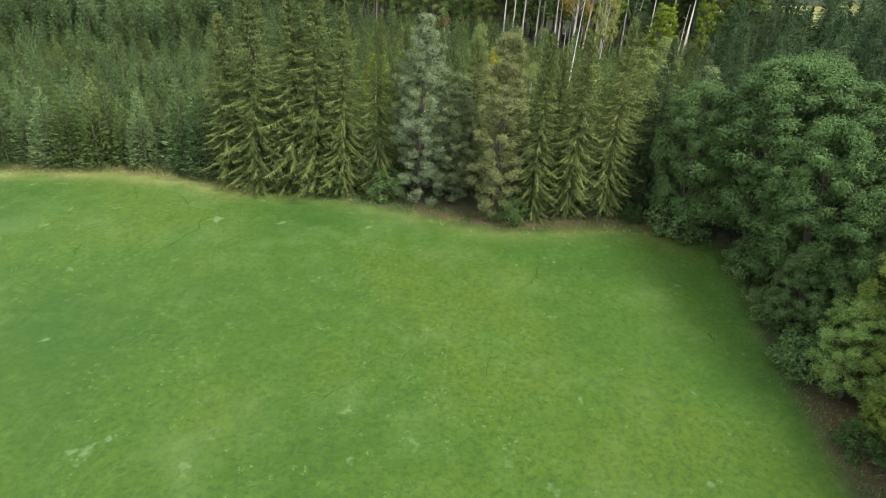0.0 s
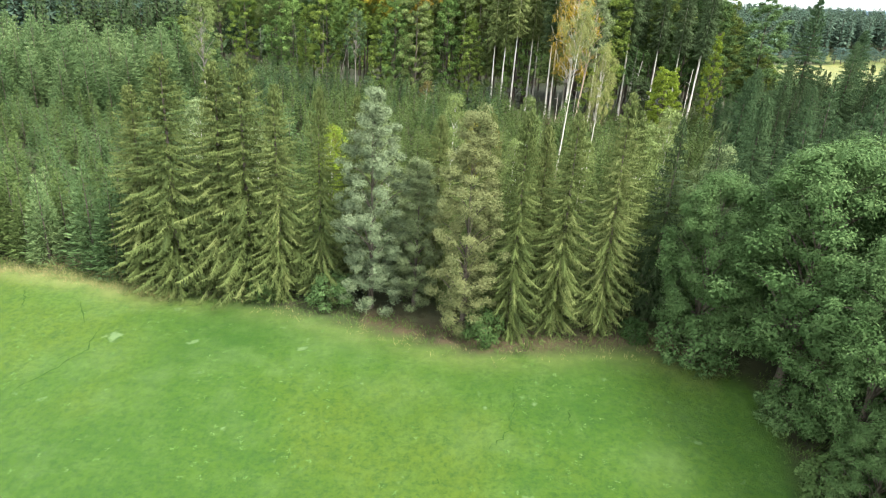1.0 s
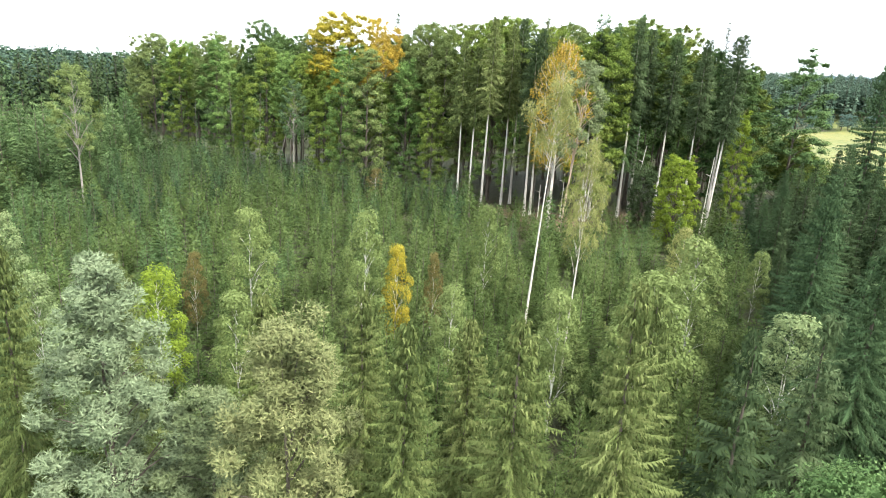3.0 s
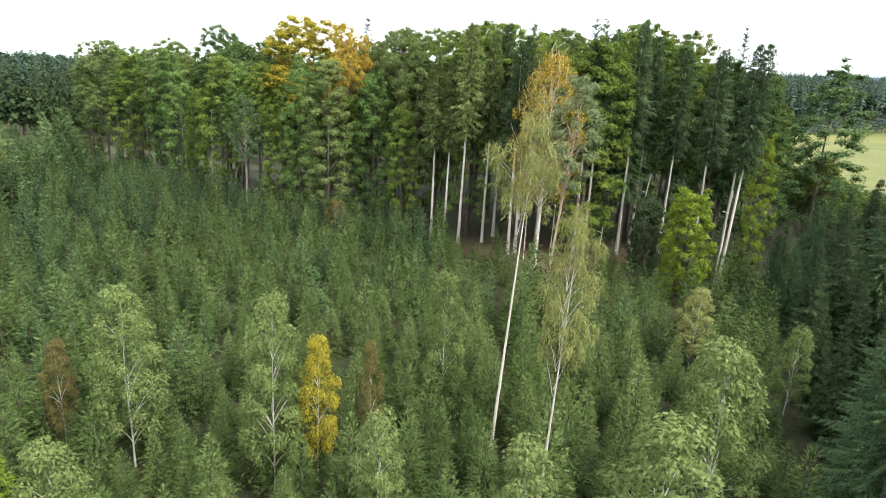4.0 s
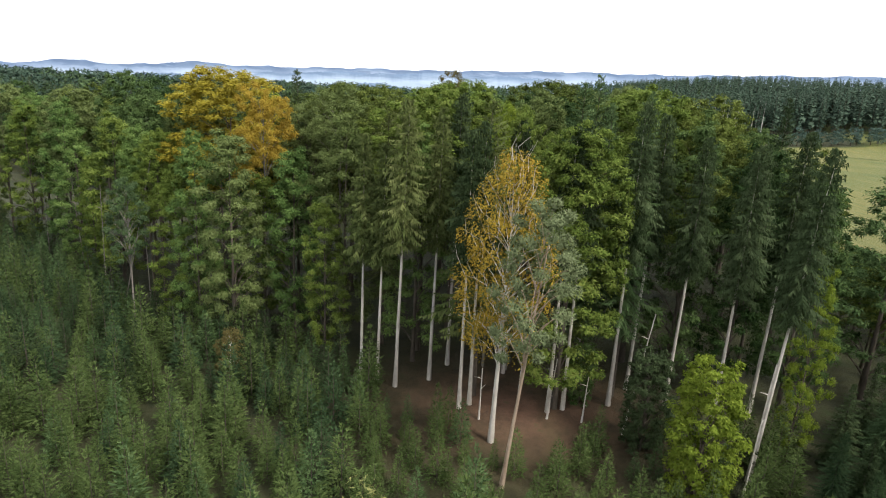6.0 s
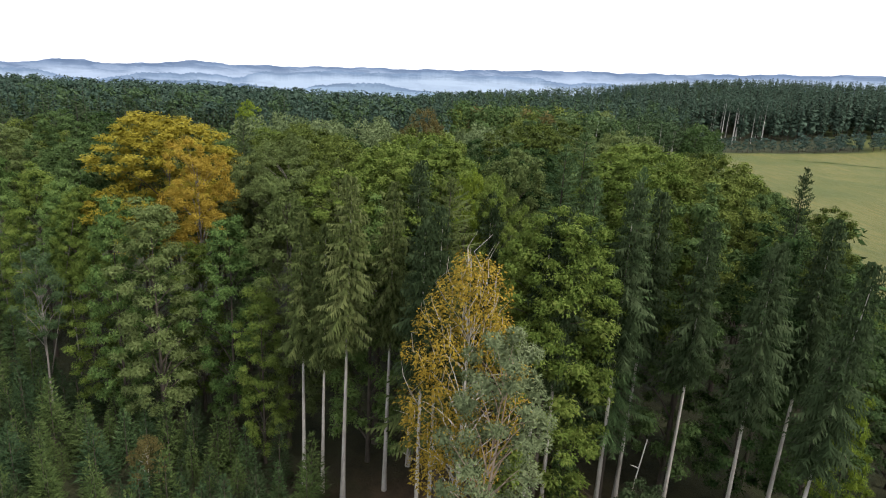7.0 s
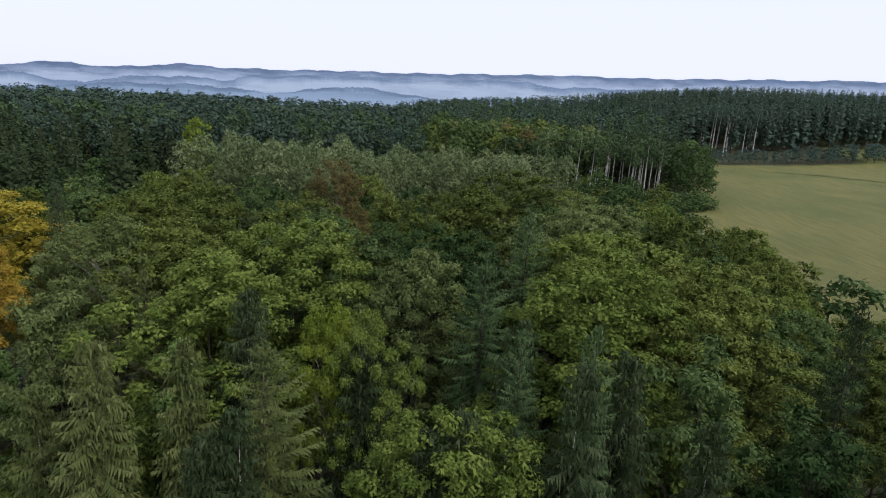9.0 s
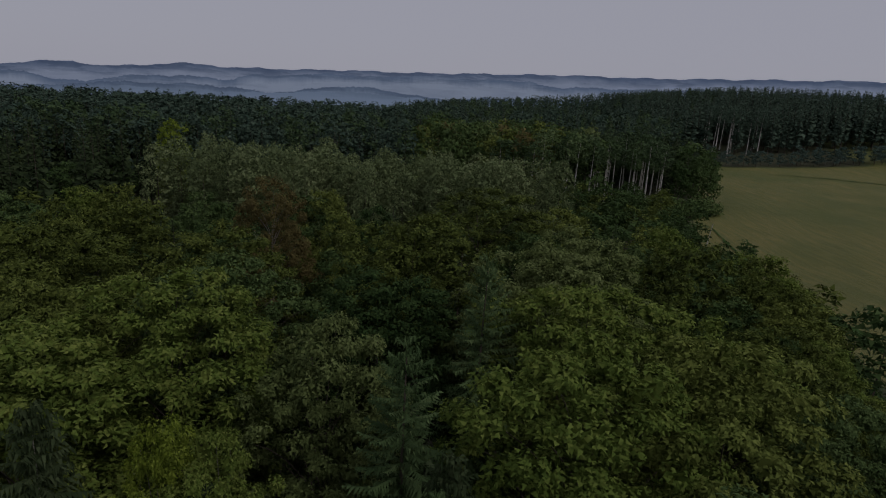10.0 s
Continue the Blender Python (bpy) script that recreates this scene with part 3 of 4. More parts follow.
def meadow_edge(x):
    """Where the meadow ends and the wood begins, along y."""
    return np.interp(x, (-80, -40, -30, -19, -9, 4.6, 14, 19.8), (53, 49.8, 49.8, 47.4, 45.6, 41.6, 42.0, 39.4))


def is_wood(x, y):
    """1 in the wood and plantation, 0 on the meadow and the far field."""
    front = smooth(y - meadow_edge(x), -0.4, 0.5) * (np.asarray(x) < 19.8)
    right = smooth(x - np.interp(y, (-60, 20, 26, 39), (17.5, 18.5, 18.7, 19.8)), -0.5, 0.5)
    return np.maximum(front, right)


def is_field(x, y):
    edge = np.interp(y, (100, 125, 163, 190, 238, 300, 440), (66, 69, 72, 75, 79, 100, 124))
    return smooth(np.asarray(x) - edge, -1.5, 1.5) * smooth(y, 95, 110) * (1 - smooth(y - np.interp(x, (130, 170, 300), (414, 422, 478)), -2, 2))


def build_ground():
    xs = np.unique(np.concatenate((np.linspace(-5000, -200, 20), np.linspace(-200, -60, 40), np.arange(-60, 45, 0.9), np.linspace(45, 140, 70), np.linspace(140, 500, 60), np.linspace(500, 5000, 18))))
    ys = np.unique(np.concatenate((np.linspace(-5000, -60, 20), np.linspace(-60, 14, 30), np.arange(14, 56, 0.8), np.arange(56, 110, 1.6), np.linspace(110, 460, 90), np.linspace(460, 5000, 30))))
    gx, gy = np.meshgrid(xs, ys)
    z = rise_of(gx, gy)
    nx, ny = len(xs), len(ys)
    i, j = np.meshgrid(np.arange(ny - 1), np.arange(nx - 1), indexing="ij")
    f = np.stack((i * nx + j, i * nx + j + 1, (i + 1) * nx + j + 1, (i + 1) * nx + j), -1).reshape(-1, 4)
    me = mesh_of("ground", np.stack((gx, gy, z), -1).reshape(-1, 3), f, ground_material(), True)
    wood, field = is_wood(gx, gy), is_field(gx, gy)
    wood = wood * (1 - field)
    near = gy - meadow_edge(gx)
    fringe = np.exp(-((near + 0.6) / 1.1) ** 2) * (gx < 18) * smooth(gx, -90, -60) * (0.35 + 0.65 * (1 - smooth(gx, -20, -14)))
    bare = np.exp(-((gx - 18) / 9) ** 2 - ((gy - 96) / 6) ** 2) + np.exp(-((gx + 26) / 1.6) ** 2 - ((gy - 51) / 2.0) ** 2) + np.exp(-((gx - 22) / 2.5) ** 2 - ((gy - 23) / 3) ** 2) + 0.45 * np.exp(-((gy - meadow_edge(gx) - 1) / 1.2) ** 2) * (gx > -3) * (gx < 19)
    for name, val in (("wood", wood), ("field", field), ("fringe", fringe), ("bare", np.minimum(1, bare))):
        me.attributes.new(name, "FLOAT", "POINT").data.foreach_set("value", val.ravel().astype(np.float32))
    tagged(new("ground", me), "rising green meadow, forest floor of needle litter and ripe field", "ground", kind="structure")


build_ground()


# ---- far hills in the mist ----
def build_backdrop():
    rng = np.random.default_rng(5)
    eye = np.array((20.0, 75.0, 37.0))
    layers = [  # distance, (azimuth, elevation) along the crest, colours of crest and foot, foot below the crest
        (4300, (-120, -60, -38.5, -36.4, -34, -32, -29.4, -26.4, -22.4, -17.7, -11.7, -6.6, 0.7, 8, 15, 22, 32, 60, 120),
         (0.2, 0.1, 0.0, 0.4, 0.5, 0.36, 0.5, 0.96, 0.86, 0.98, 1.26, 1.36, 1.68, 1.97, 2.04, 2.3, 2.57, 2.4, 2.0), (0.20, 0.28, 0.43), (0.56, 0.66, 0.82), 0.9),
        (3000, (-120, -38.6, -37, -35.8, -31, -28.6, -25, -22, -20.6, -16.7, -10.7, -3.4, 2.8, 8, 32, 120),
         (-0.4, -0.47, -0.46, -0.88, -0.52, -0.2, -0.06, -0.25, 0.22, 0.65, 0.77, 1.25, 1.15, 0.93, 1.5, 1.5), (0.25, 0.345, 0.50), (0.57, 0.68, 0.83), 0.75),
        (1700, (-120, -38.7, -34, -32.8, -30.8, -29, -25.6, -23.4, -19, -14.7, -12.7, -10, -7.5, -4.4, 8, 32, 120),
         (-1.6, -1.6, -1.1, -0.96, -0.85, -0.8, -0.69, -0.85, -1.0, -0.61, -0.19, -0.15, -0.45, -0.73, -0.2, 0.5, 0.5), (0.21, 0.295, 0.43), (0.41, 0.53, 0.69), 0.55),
        # nearest sheet is plain painted mist, hiding the ground beyond
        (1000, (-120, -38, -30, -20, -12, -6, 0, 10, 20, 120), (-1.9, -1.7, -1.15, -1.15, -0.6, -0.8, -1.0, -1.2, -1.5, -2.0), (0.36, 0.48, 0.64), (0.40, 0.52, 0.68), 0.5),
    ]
    for dist, az, el, top, foot, deep in layers:
        a = np.arange(-120, 120, 0.1)
        e = np.interp(a, az, el) + (0.012 if dist > 4000 else 0.03) * rng.normal(0, 1, len(a)) + 0.03 * np.sin(a * 3.1) + 0.045 * np.sin(a * 1.27 + 2)
        e = e + (0.13 if 1500 < dist < 4000 else 0) * np.maximum(-0.6, np.sin(a * 0.61 + dist) + 0.6 * np.sin(a * 0.93 + 0.7 * dist)) * np.cos(a * 0.17 + dist)
        rows = []
        for k, drop in enumerate((0.0, 0.5, 1.0, 6.0)):
            t = np.tan(np.radians(e - deep * drop))
            rows.append(np.stack((eye[0] + dist * np.sin(np.radians(a)), eye[1] + dist * np.cos(np.radians(a)), eye[2] + dist * t), 1))
        n = len(a)
        v = np.concatenate(rows)
        i, j = np.meshgrid(np.arange(3), np.arange(n - 1), indexing="ij")
        f = np.stack((i * n + j, i * n + j + 1, (i + 1) * n + j + 1, (i + 1) * n + j), -1).reshape(-1, 4)
        me = mesh_of("backdrop", v, f, distance_material("painted_mist_distance", top, foot))
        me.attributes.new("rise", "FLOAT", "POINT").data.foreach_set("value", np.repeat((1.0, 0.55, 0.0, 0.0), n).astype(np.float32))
        tagged(new("backdrop", me), "backdrop of blue wooded hills with valley mist painted in", "hills", kind="structure")


build_backdrop()


# ---- planting ----
COUNT = {}


def tree(kind, x, y, height, width=1.0, name="spruce_tree", label="", category="tree", group="", crown=None, trunk=None, lean=0.0, variant=None, turn=None, sink=0.0):
    """One tree: an empty at its foot with its trunk and its crown."""
    COUNT[kind] = COUNT.get(kind, 0) + 1
    n = COUNT[kind]
    pair = PROTO[kind][(n if variant is None else variant) % len(PROTO[kind])]
    s = height / UNIT[kind]
    root = new(name)
    root.empty_display_size = 0.3
    turn = (n * 137.5) % 360 if turn is None else turn
    root.matrix_basis = pose(x, y, float(rise_of(x, y)) - 0.08 - sink, 0, lean, 0) @ pose(0, 0, 0, 0, 0, turn) @ Matrix.Diagonal((s * width, s * width, s, 1))
    tagged(root, label, category, group)
    for part_name, me, mat in (("trunk", pair[0], trunk), ("crown", pair[1], crown)):
        ob = new(part_name, me)
        ob.parent = root
        if mat:
            ob.material_slots[0].link = "OBJECT"
            ob.material_slots[0].material = mat
    return root


def arrays(me):
    v, f = np.empty(len(me.vertices) * 3, np.float32), np.empty(len(me.loops), np.int32)
    me.vertices.foreach_get("co", v)
    me.loops.foreach_get("vertex_index", f)
    f = f.reshape(len(me.polygons), -1)
    return v.reshape(-1, 3), f if f.shape[1] == 3 else np.concatenate((f[:, :3], f[:, [0, 2, 3]]))


def thicket(name, rows, label, category):
    """Many trees that nobody could count, as one object. rows: kind, variant, x, y, height, width, crown material."""
    mats, verts, faces, index, n = [], [], [], [], 0
    cache = {}
    for k, (kind, variant, x, y, height, width, mat) in enumerate(rows):
        key = (kind, variant % len(PROTO[kind]))
        if key not in cache:
            cache[key] = [arrays(me) for me in PROTO[kind][key[1]]]
        s, a = height / UNIT[kind], (k * 137.5) * math.pi / 180
        c, d = math.cos(a) * s * width, math.sin(a) * s * width
        z = float(rise_of(x, y)) - 0.08
        for which, (v, f) in enumerate(cache[key]):
            m = mat if which else PROTO[kind][key[1]][0].materials[0]
            if m not in mats:
                mats.append(m)
            verts.append(np.stack((v[:, 0] * c - v[:, 1] * d + x, v[:, 0] * d + v[:, 1] * c + y, v[:, 2] * s + z), 1))
            faces.append(f + n)
            index.append(np.full(len(f), mats.index(m), np.int32))
            n += len(v)
    me = mesh_of(name, np.concatenate(verts), np.concatenate(faces), mats[0])
    for m in mats[1:]:
        me.materials.append(m)
    me.polygons.foreach_set("material_index", np.concatenate(index))
    return tagged(new(name, me), label, category, kind="stuff")


def scatter(rng, x0, x1, y0, y1, gap, keep, taken=(), clear=0.0):
    """Loose even planting: a jittered grid, thinned by keep(x, y) and kept clear of what is taken."""
    out = []
    for i, y in enumerate(np.arange(y0, y1, gap * 0.87)):
        for x in np.arange(x0 + (i % 2) * gap / 2, x1, gap):
            px, py = x + rng.uniform(-0.46, 0.46) * gap, y + rng.uniform(-0.46, 0.46) * gap
            if keep(px, py) and all((px - a) ** 2 + (py - b) ** 2 > max(clear, r) ** 2 for a, b, r in taken):
                out.append((px, py))
    return out


# ---- belt of old trees along the meadow ----
SPRUCE = "old olive-green spruce with hanging boughs at the meadow's edge"
for x, y, h, w, var in ((-19.0, 49.2, 13.4, 0.95, 3), (-16.3, 48.0, 15.6, 1.0, 0), (-13.2, 48.6, 15.2, 0.95, 1), (-11.2, 48.0, 15.8, 0.95, 2), (-8.9, 47.2, 14.2, 0.85, 3), (-6.1, 47.0, 14.0, 0.62, 0),
                      (1.4, 48.2, 12.4, 0.8, 1), (4.6, 48.4, 12.6, 0.8, 3), (-4.2, 49.4, 13.0, 0.8, 2), (13.4, 47.4, 12.8, 0.8, 1), (6.4, 44.2, 13.6, 0.78, 2), (9.2, 44.6, 13.4, 0.85, 0), (11.9, 44.2, 14.6, 0.72, 3), (8.0, 47.6, 12.0, 0.8, 1)):
    tree("edge_spruce", x, y, h, w * 1.22, label=SPRUCE, group="belt along the meadow", variant=var, crown=NEEDLE)
# belt's right end: shade is put into the colour by darker needles
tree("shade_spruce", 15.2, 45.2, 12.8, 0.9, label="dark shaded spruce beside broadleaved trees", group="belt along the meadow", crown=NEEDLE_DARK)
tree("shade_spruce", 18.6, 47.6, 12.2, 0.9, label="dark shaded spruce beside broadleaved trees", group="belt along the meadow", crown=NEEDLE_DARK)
tree("edge_pine", -2.6, 46.1, 14.2, 1.0, "pine_tree", "tall grey-blue pine at the meadow's edge", group="belt along the meadow", crown=NEEDLE_BLUE, variant=0)
tree("edge_pine", 0.2, 46.5, 10.2, 1.15, "pine_tree", "smaller grey-green pine with a dark gap", group="belt along the meadow", crown=NEEDLE_PINE, variant=1)
tree("edge_pine", 3.5, 44.0, 14.0, 0.95, "pine_tree", "yellow-green pine at the meadow's edge", group="belt along the meadow", crown=NEEDLE_GOLD, variant=1, turn=80)
BROAD = "dark green broadleaved tree hanging over the meadow"
for x, y, h, w, var in ((17.3, 42.6, 11.2, 0.75, 0), (21.2, 39.5, 13.8, 1.0, 1), (24.6, 43.0, 13.0, 0.9, 2), (21.6, 33.6, 12.0, 0.85, 2), (25.5, 36.5, 13.0, 1.0, 0), (22.4, 28.2, 11.0, 0.8, 0),
                      (27.0, 30.5, 13.0, 1.0, 1), (23.2, 23.0, 10.0, 0.8, 1), (28.5, 24.0, 13.0, 1.0, 2), (24.0, 17.5, 10.5, 0.9, 2), (30.0, 17.0, 13.0, 1.0, 0), (24.0, 11.0, 11.0, 0.9, 1)):
    tree("broadleaf", x, y, h, w, "broadleaf_tree", BROAD, group="trees beside the meadow", variant=var)
for x, y, h, w, mat in ((21.0, 25.6, 6.2, 1.0, LEAF_COOL), (21.6, 21.6, 5.4, 1.1, LEAF_BRIGHT), (20.6, 30.4, 6.0, 0.9, LEAF_ASH), (22.6, 25.2, 9.6, 0.8, LEAF_BRIGHT)):
    tree("broadleaf", x, y, h, w, "broadleaf_tree", "smaller yellow-green broadleaved tree beside the meadow", group="trees beside the meadow", crown=mat)
rng = np.random.default_rng(11)
for x, y, h in ((16.8, 40.9, 3.4), (19.9, 36.2, 2.6), (19.8, 31.8, 2.4), (19.6, 27.3, 2.8), (20.2, 22.0, 2.2), (14.0, 43.0, 1.6), (4.8, 43.0, 2.2), (-5.2, 46.1, 2.6), (-9.8, 46.6, 1.8)):
    tree("shrub", x, y, h, 1.0, "shrub", "leafy green shrub under the trees", "shrub", "shrubs at the meadow", crown=LEAF_ASH if h > 2.5 else LEAF_DARK)

# young spruces in a row where the plantation meets the meadow
for k, x in enumerate(np.arange(-76, -19.5, 2.1)):
    for row in range(2):
        px, py = x + rng.uniform(-0.5, 0.5) + row, float(meadow_edge(x)) + 1.5 + row * 2.0 + rng.uniform(-0.3, 0.3)
        if not -27.0 < px < -24.9 or row:
            tree("thicket_spruce", px, py, rng.uniform(5.6, 8.2), rng.uniform(0.9, 1.15), "young_spruce", "young blue-green spruce, dense to the ground", "conifer", "row of young spruces", crown=NEEDLE_YOUNG if rng.random() < 0.6 else NEEDLE_TEAL)

# ---- plantation of young spruces ----
WOOD_EDGE = ((-140, -60, -40, -25, -14, -4, 5, 12, 26, 40), (150, 138, 125, 114, 105, 102, 97.5, 95, 95.5, 97))


def wood_edge(x):
    return float(np.interp(x, *WOOD_EDGE))


def dark_edge(y):
    """Where the dark spruce wood on the right begins."""
    return float(np.interp(y, (40, 50, 60, 75, 88, 97), (21, 21, 23.5, 30.0, 34.5, 36)))


near_young, far_young = [], []
for x, y in scatter(rng, -84, 36, 44, 140, 1.9, lambda x, y: y > float(meadow_edge(x)) + (5.2 if x < -19 else 4.2) and y < wood_edge(x) + (-1.5 if x > 8 else 1.0) and x < dark_edge(y) - 0.5, ((27.6, 88.2, 2.2), (16.3, 92, 1.2), (16.8, 88, 1.0), (12.7, 58.2, 1.6), (18.5, 93.8, 3.6), (23.5, 94.6, 3.0))):
    row = ("mass_spruce", int(rng.integers(5)), x, y, rng.uniform(2.6, 5.1) * (1.25 if rng.random() < 0.1 else 1.0) * (0.74 if y > 84 and 9 < x < 28 else 1.0), rng.uniform(0.85, 1.15))
    (near_young if -4 < x < 25 and 51 < y < 77 else far_young).append(row)
for kind, var, x, y, h, w in near_young[:300]:
    tree("young_spruce", x, y, h, w, "young_spruce", "young green spruce in a dense plantation", "conifer", "plantation of young spruces", variant=var)
# near the tall wood some needles are darker, partly its shade painted in
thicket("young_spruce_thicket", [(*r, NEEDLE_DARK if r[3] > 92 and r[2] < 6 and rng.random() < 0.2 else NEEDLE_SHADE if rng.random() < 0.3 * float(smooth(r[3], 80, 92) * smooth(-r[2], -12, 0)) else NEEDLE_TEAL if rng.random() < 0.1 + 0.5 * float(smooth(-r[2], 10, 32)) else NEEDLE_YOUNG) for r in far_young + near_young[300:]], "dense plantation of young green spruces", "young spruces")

# birches and other broadleaved saplings among them
BIRCH = "slender young birch with olive leaves among spruces"
for x, y, h, w, mat, what in ((-5.4, 65.5, 9.4, 1.0, LEAF_OLIVE, BIRCH), (1.9, 64.3, 9.8, 0.9, LEAF_OLIVE, BIRCH), (3.7, 65.1, 7.4, 0.8, LEAF_YELLOW, "slender young birch with leaves turned yellow"),
                           (9.2, 70.5, 8.2, 0.9, LEAF_OLIVE, BIRCH), (24.8, 76.8, 5.6, 1.2, NEEDLE_LARCH, "young yellow-green birch among spruces"), (20.3, 62.1, 9.4, 1.2, LEAF_OLIVE, BIRCH), (16.6, 57.2, 9.6, 1.3, LEAF_OLIVE, BIRCH),
                           (-8.0, 59.0, 8.4, 1.1, LEAF_LIME, "young yellow-green birch among spruces"), (-3.0, 57.0, 8.2, 1.0, LEAF_OLIVE, BIRCH), (7.2, 60.5, 7.2, 1.0, LEAF_OLIVE, BIRCH), (5.9, 66.5, 6.4, 0.6, LEAF_RUST, "small birch turned rusty brown"),
                           (-14.0, 58.5, 8.0, 1.0, LEAF_PALE, BIRCH), (-22.0, 66.0, 8.5, 1.2, LEAF_PALE, BIRCH), (12.5, 58.0, 8.2, 1.0, LEAF_OLIVE, BIRCH), (-9.5, 66.5, 6.0, 0.8, LEAF_RUST, "small rusty-leaved sapling among spruces"),
                           (-2.6, 96.5, 4.2, 1.6, LEAF_RUST, "small rusty-leaved sapling among spruces"), (22.0, 55.0, 8.5, 1.4, LEAF_PALE, BIRCH), (28.5, 72.0, 5.4, 1.1, LEAF_OLIVE, BIRCH)):
    tree("birch", x, y, h, w, "birch_tree", what, group="birches in the plantation", crown=mat)
tree("thin_tree", 11.8, 66.6, 16.8, 0.85, "larch_tree", "thin pale larch on a bare leaning white stem", lean=2.0, variant=0, turn=0)
tree("thin_tree", 13.4, 61.0, 14.6, 0.75, "larch_tree", "thin yellow-green larch among young spruces", lean=1.0, variant=1, turn=40)
for x, y in scatter(rng, -78, -37, 84, 116, 3.2, lambda x, y: y < wood_edge(x) - 3):
    tree("thicket_spruce", x, y, rng.uniform(6.5, 10.5), rng.uniform(0.9, 1.15), "half_grown_spruce", "half-grown blue-green spruce behind the plantation", "conifer", "half-grown spruces", crown=NEEDLE_TEAL)
tree("tall_pine", -30.0, 87.0, 15.5, 0.85, "pine_tree", "lone thin pine above the plantation", crown=LEAF_OLIVE, trunk=BARK_GREY)

# ---- front of the tall wood: pale stems, autumn maple, pine, hornbeams ----
taken = []
STEM = "tall spruce with a long bare pale stem"
for x, y, h, lean in ((9.25, 97.3, 21.0, 0.6), (6.5, 98.5, 18.5, 0), (7.8, 98.0, 18.0, 0.5), (11.6, 98.8, 20.5, 0), (14.0, 95.3, 19.6, -0.5), (14.7, 95.9, 20.0, -0.8), (12.8, 101.5, 21.5, 0), (20.1, 95.6, 20.0, 0), (21.2, 96.1, 20.4, -0.6),
                    (24.5, 97.0, 21.5, 0), (26.3, 99.5, 20.8, 0.5), (28.6, 97.6, 19.5, 0.5), (17.2, 101.0, 20.0, 0), (22.8, 101.5, 21.0, 0.5), (30.5, 94.0, 19.8, 0), (31.6, 90.4, 20.4, 2.5), (34.2, 97.0, 20.4, 1)):
    tree("bare_spruce", x, y, h - 0.6, 0.9, label=STEM, group="stems at the wood's edge", lean=lean, crown=NEEDLE if x < 12 else NEEDLE_DARK)
    taken.append((x, y, 1.7))
tree("autumn_maple", 16.2, 92.0, 18.8, 1.12, "maple_tree", "half-bare maple with orange and yellow leaves", lean=0.5)
tree("tall_pine", 16.8, 88.0, 17.3, 0.8, "pine_tree", "grey-green pine with a pale reddish bare stem", lean=4.0, turn=0, crown=NEEDLE_PINE)
tree("hornbeam", 27.6, 88.2, 9.0, 0.9, "hornbeam_tree", "dense lime-yellow hornbeam leafy to the ground")
tree("edge_beech", 34.4, 92.0, 12.8, 0.62, "hornbeam_tree", "tall lime-yellow hornbeam behind birch stems", crown=LEAF_LIME)
tree("hornbeam", 25.6, 92.2, 7.0, 0.9, "hornbeam_tree", "dark green bush at the wood's edge", crown=NEEDLE_DARK)
tree("hornbeam", 22.4, 97.0, 5.0, 0.8, "hornbeam_tree", "dark green bush at the wood's edge", crown=LEAF_DARK)


def snag(x, y, height, lean, turn, label, radius=0.095, material=BARK_PALE):
    """A dead broken stem with branch stubs."""
    r = np.random.default_rng(int(abs(x) * 10))
    pts, rad = stem(r, height, radius, 0.0, 0.05, 6)
    rad = np.maximum(rad, radius * 0.4)
    stubs = [tube(np.array([pts[k], pts[k] + (math.cos(k * 2.4) * 0.25, math.sin(k * 2.4) * 0.25, 0.1), pts[k] + (math.cos(k * 2.4) * 0.5, math.sin(k * 2.4) * 0.5, 0.16)]), (0.03, 0.022, 0.008), 4) for k in range(2, 5)]
    root = new("dead_stem", mesh_of("dead_stem", *joined([tube(pts, rad)] + stubs), material, True))
    root.matrix_basis = pose(x, y, float(rise_of(x, y)) - 0.05, 0, lean, turn)
    tagged(root, label, "tree trunk", "bare stems")


for x, y, h, lean in ((30.2, 88.0, 9.0, 2.5), (24.8, 93.6, 8.6, 6), (22.3, 94.6, 3.4, 2), (15.4, 94.2, 3.8, 0), (20.0, 94.8, 4.5, 3), (18.0, 95.6, 5.0, 1)):
    snag(x, y, h, lean, 0, "bare broken pale stem leaning at the wood's edge", 0.075)
    taken.append((x, y, 1.2))

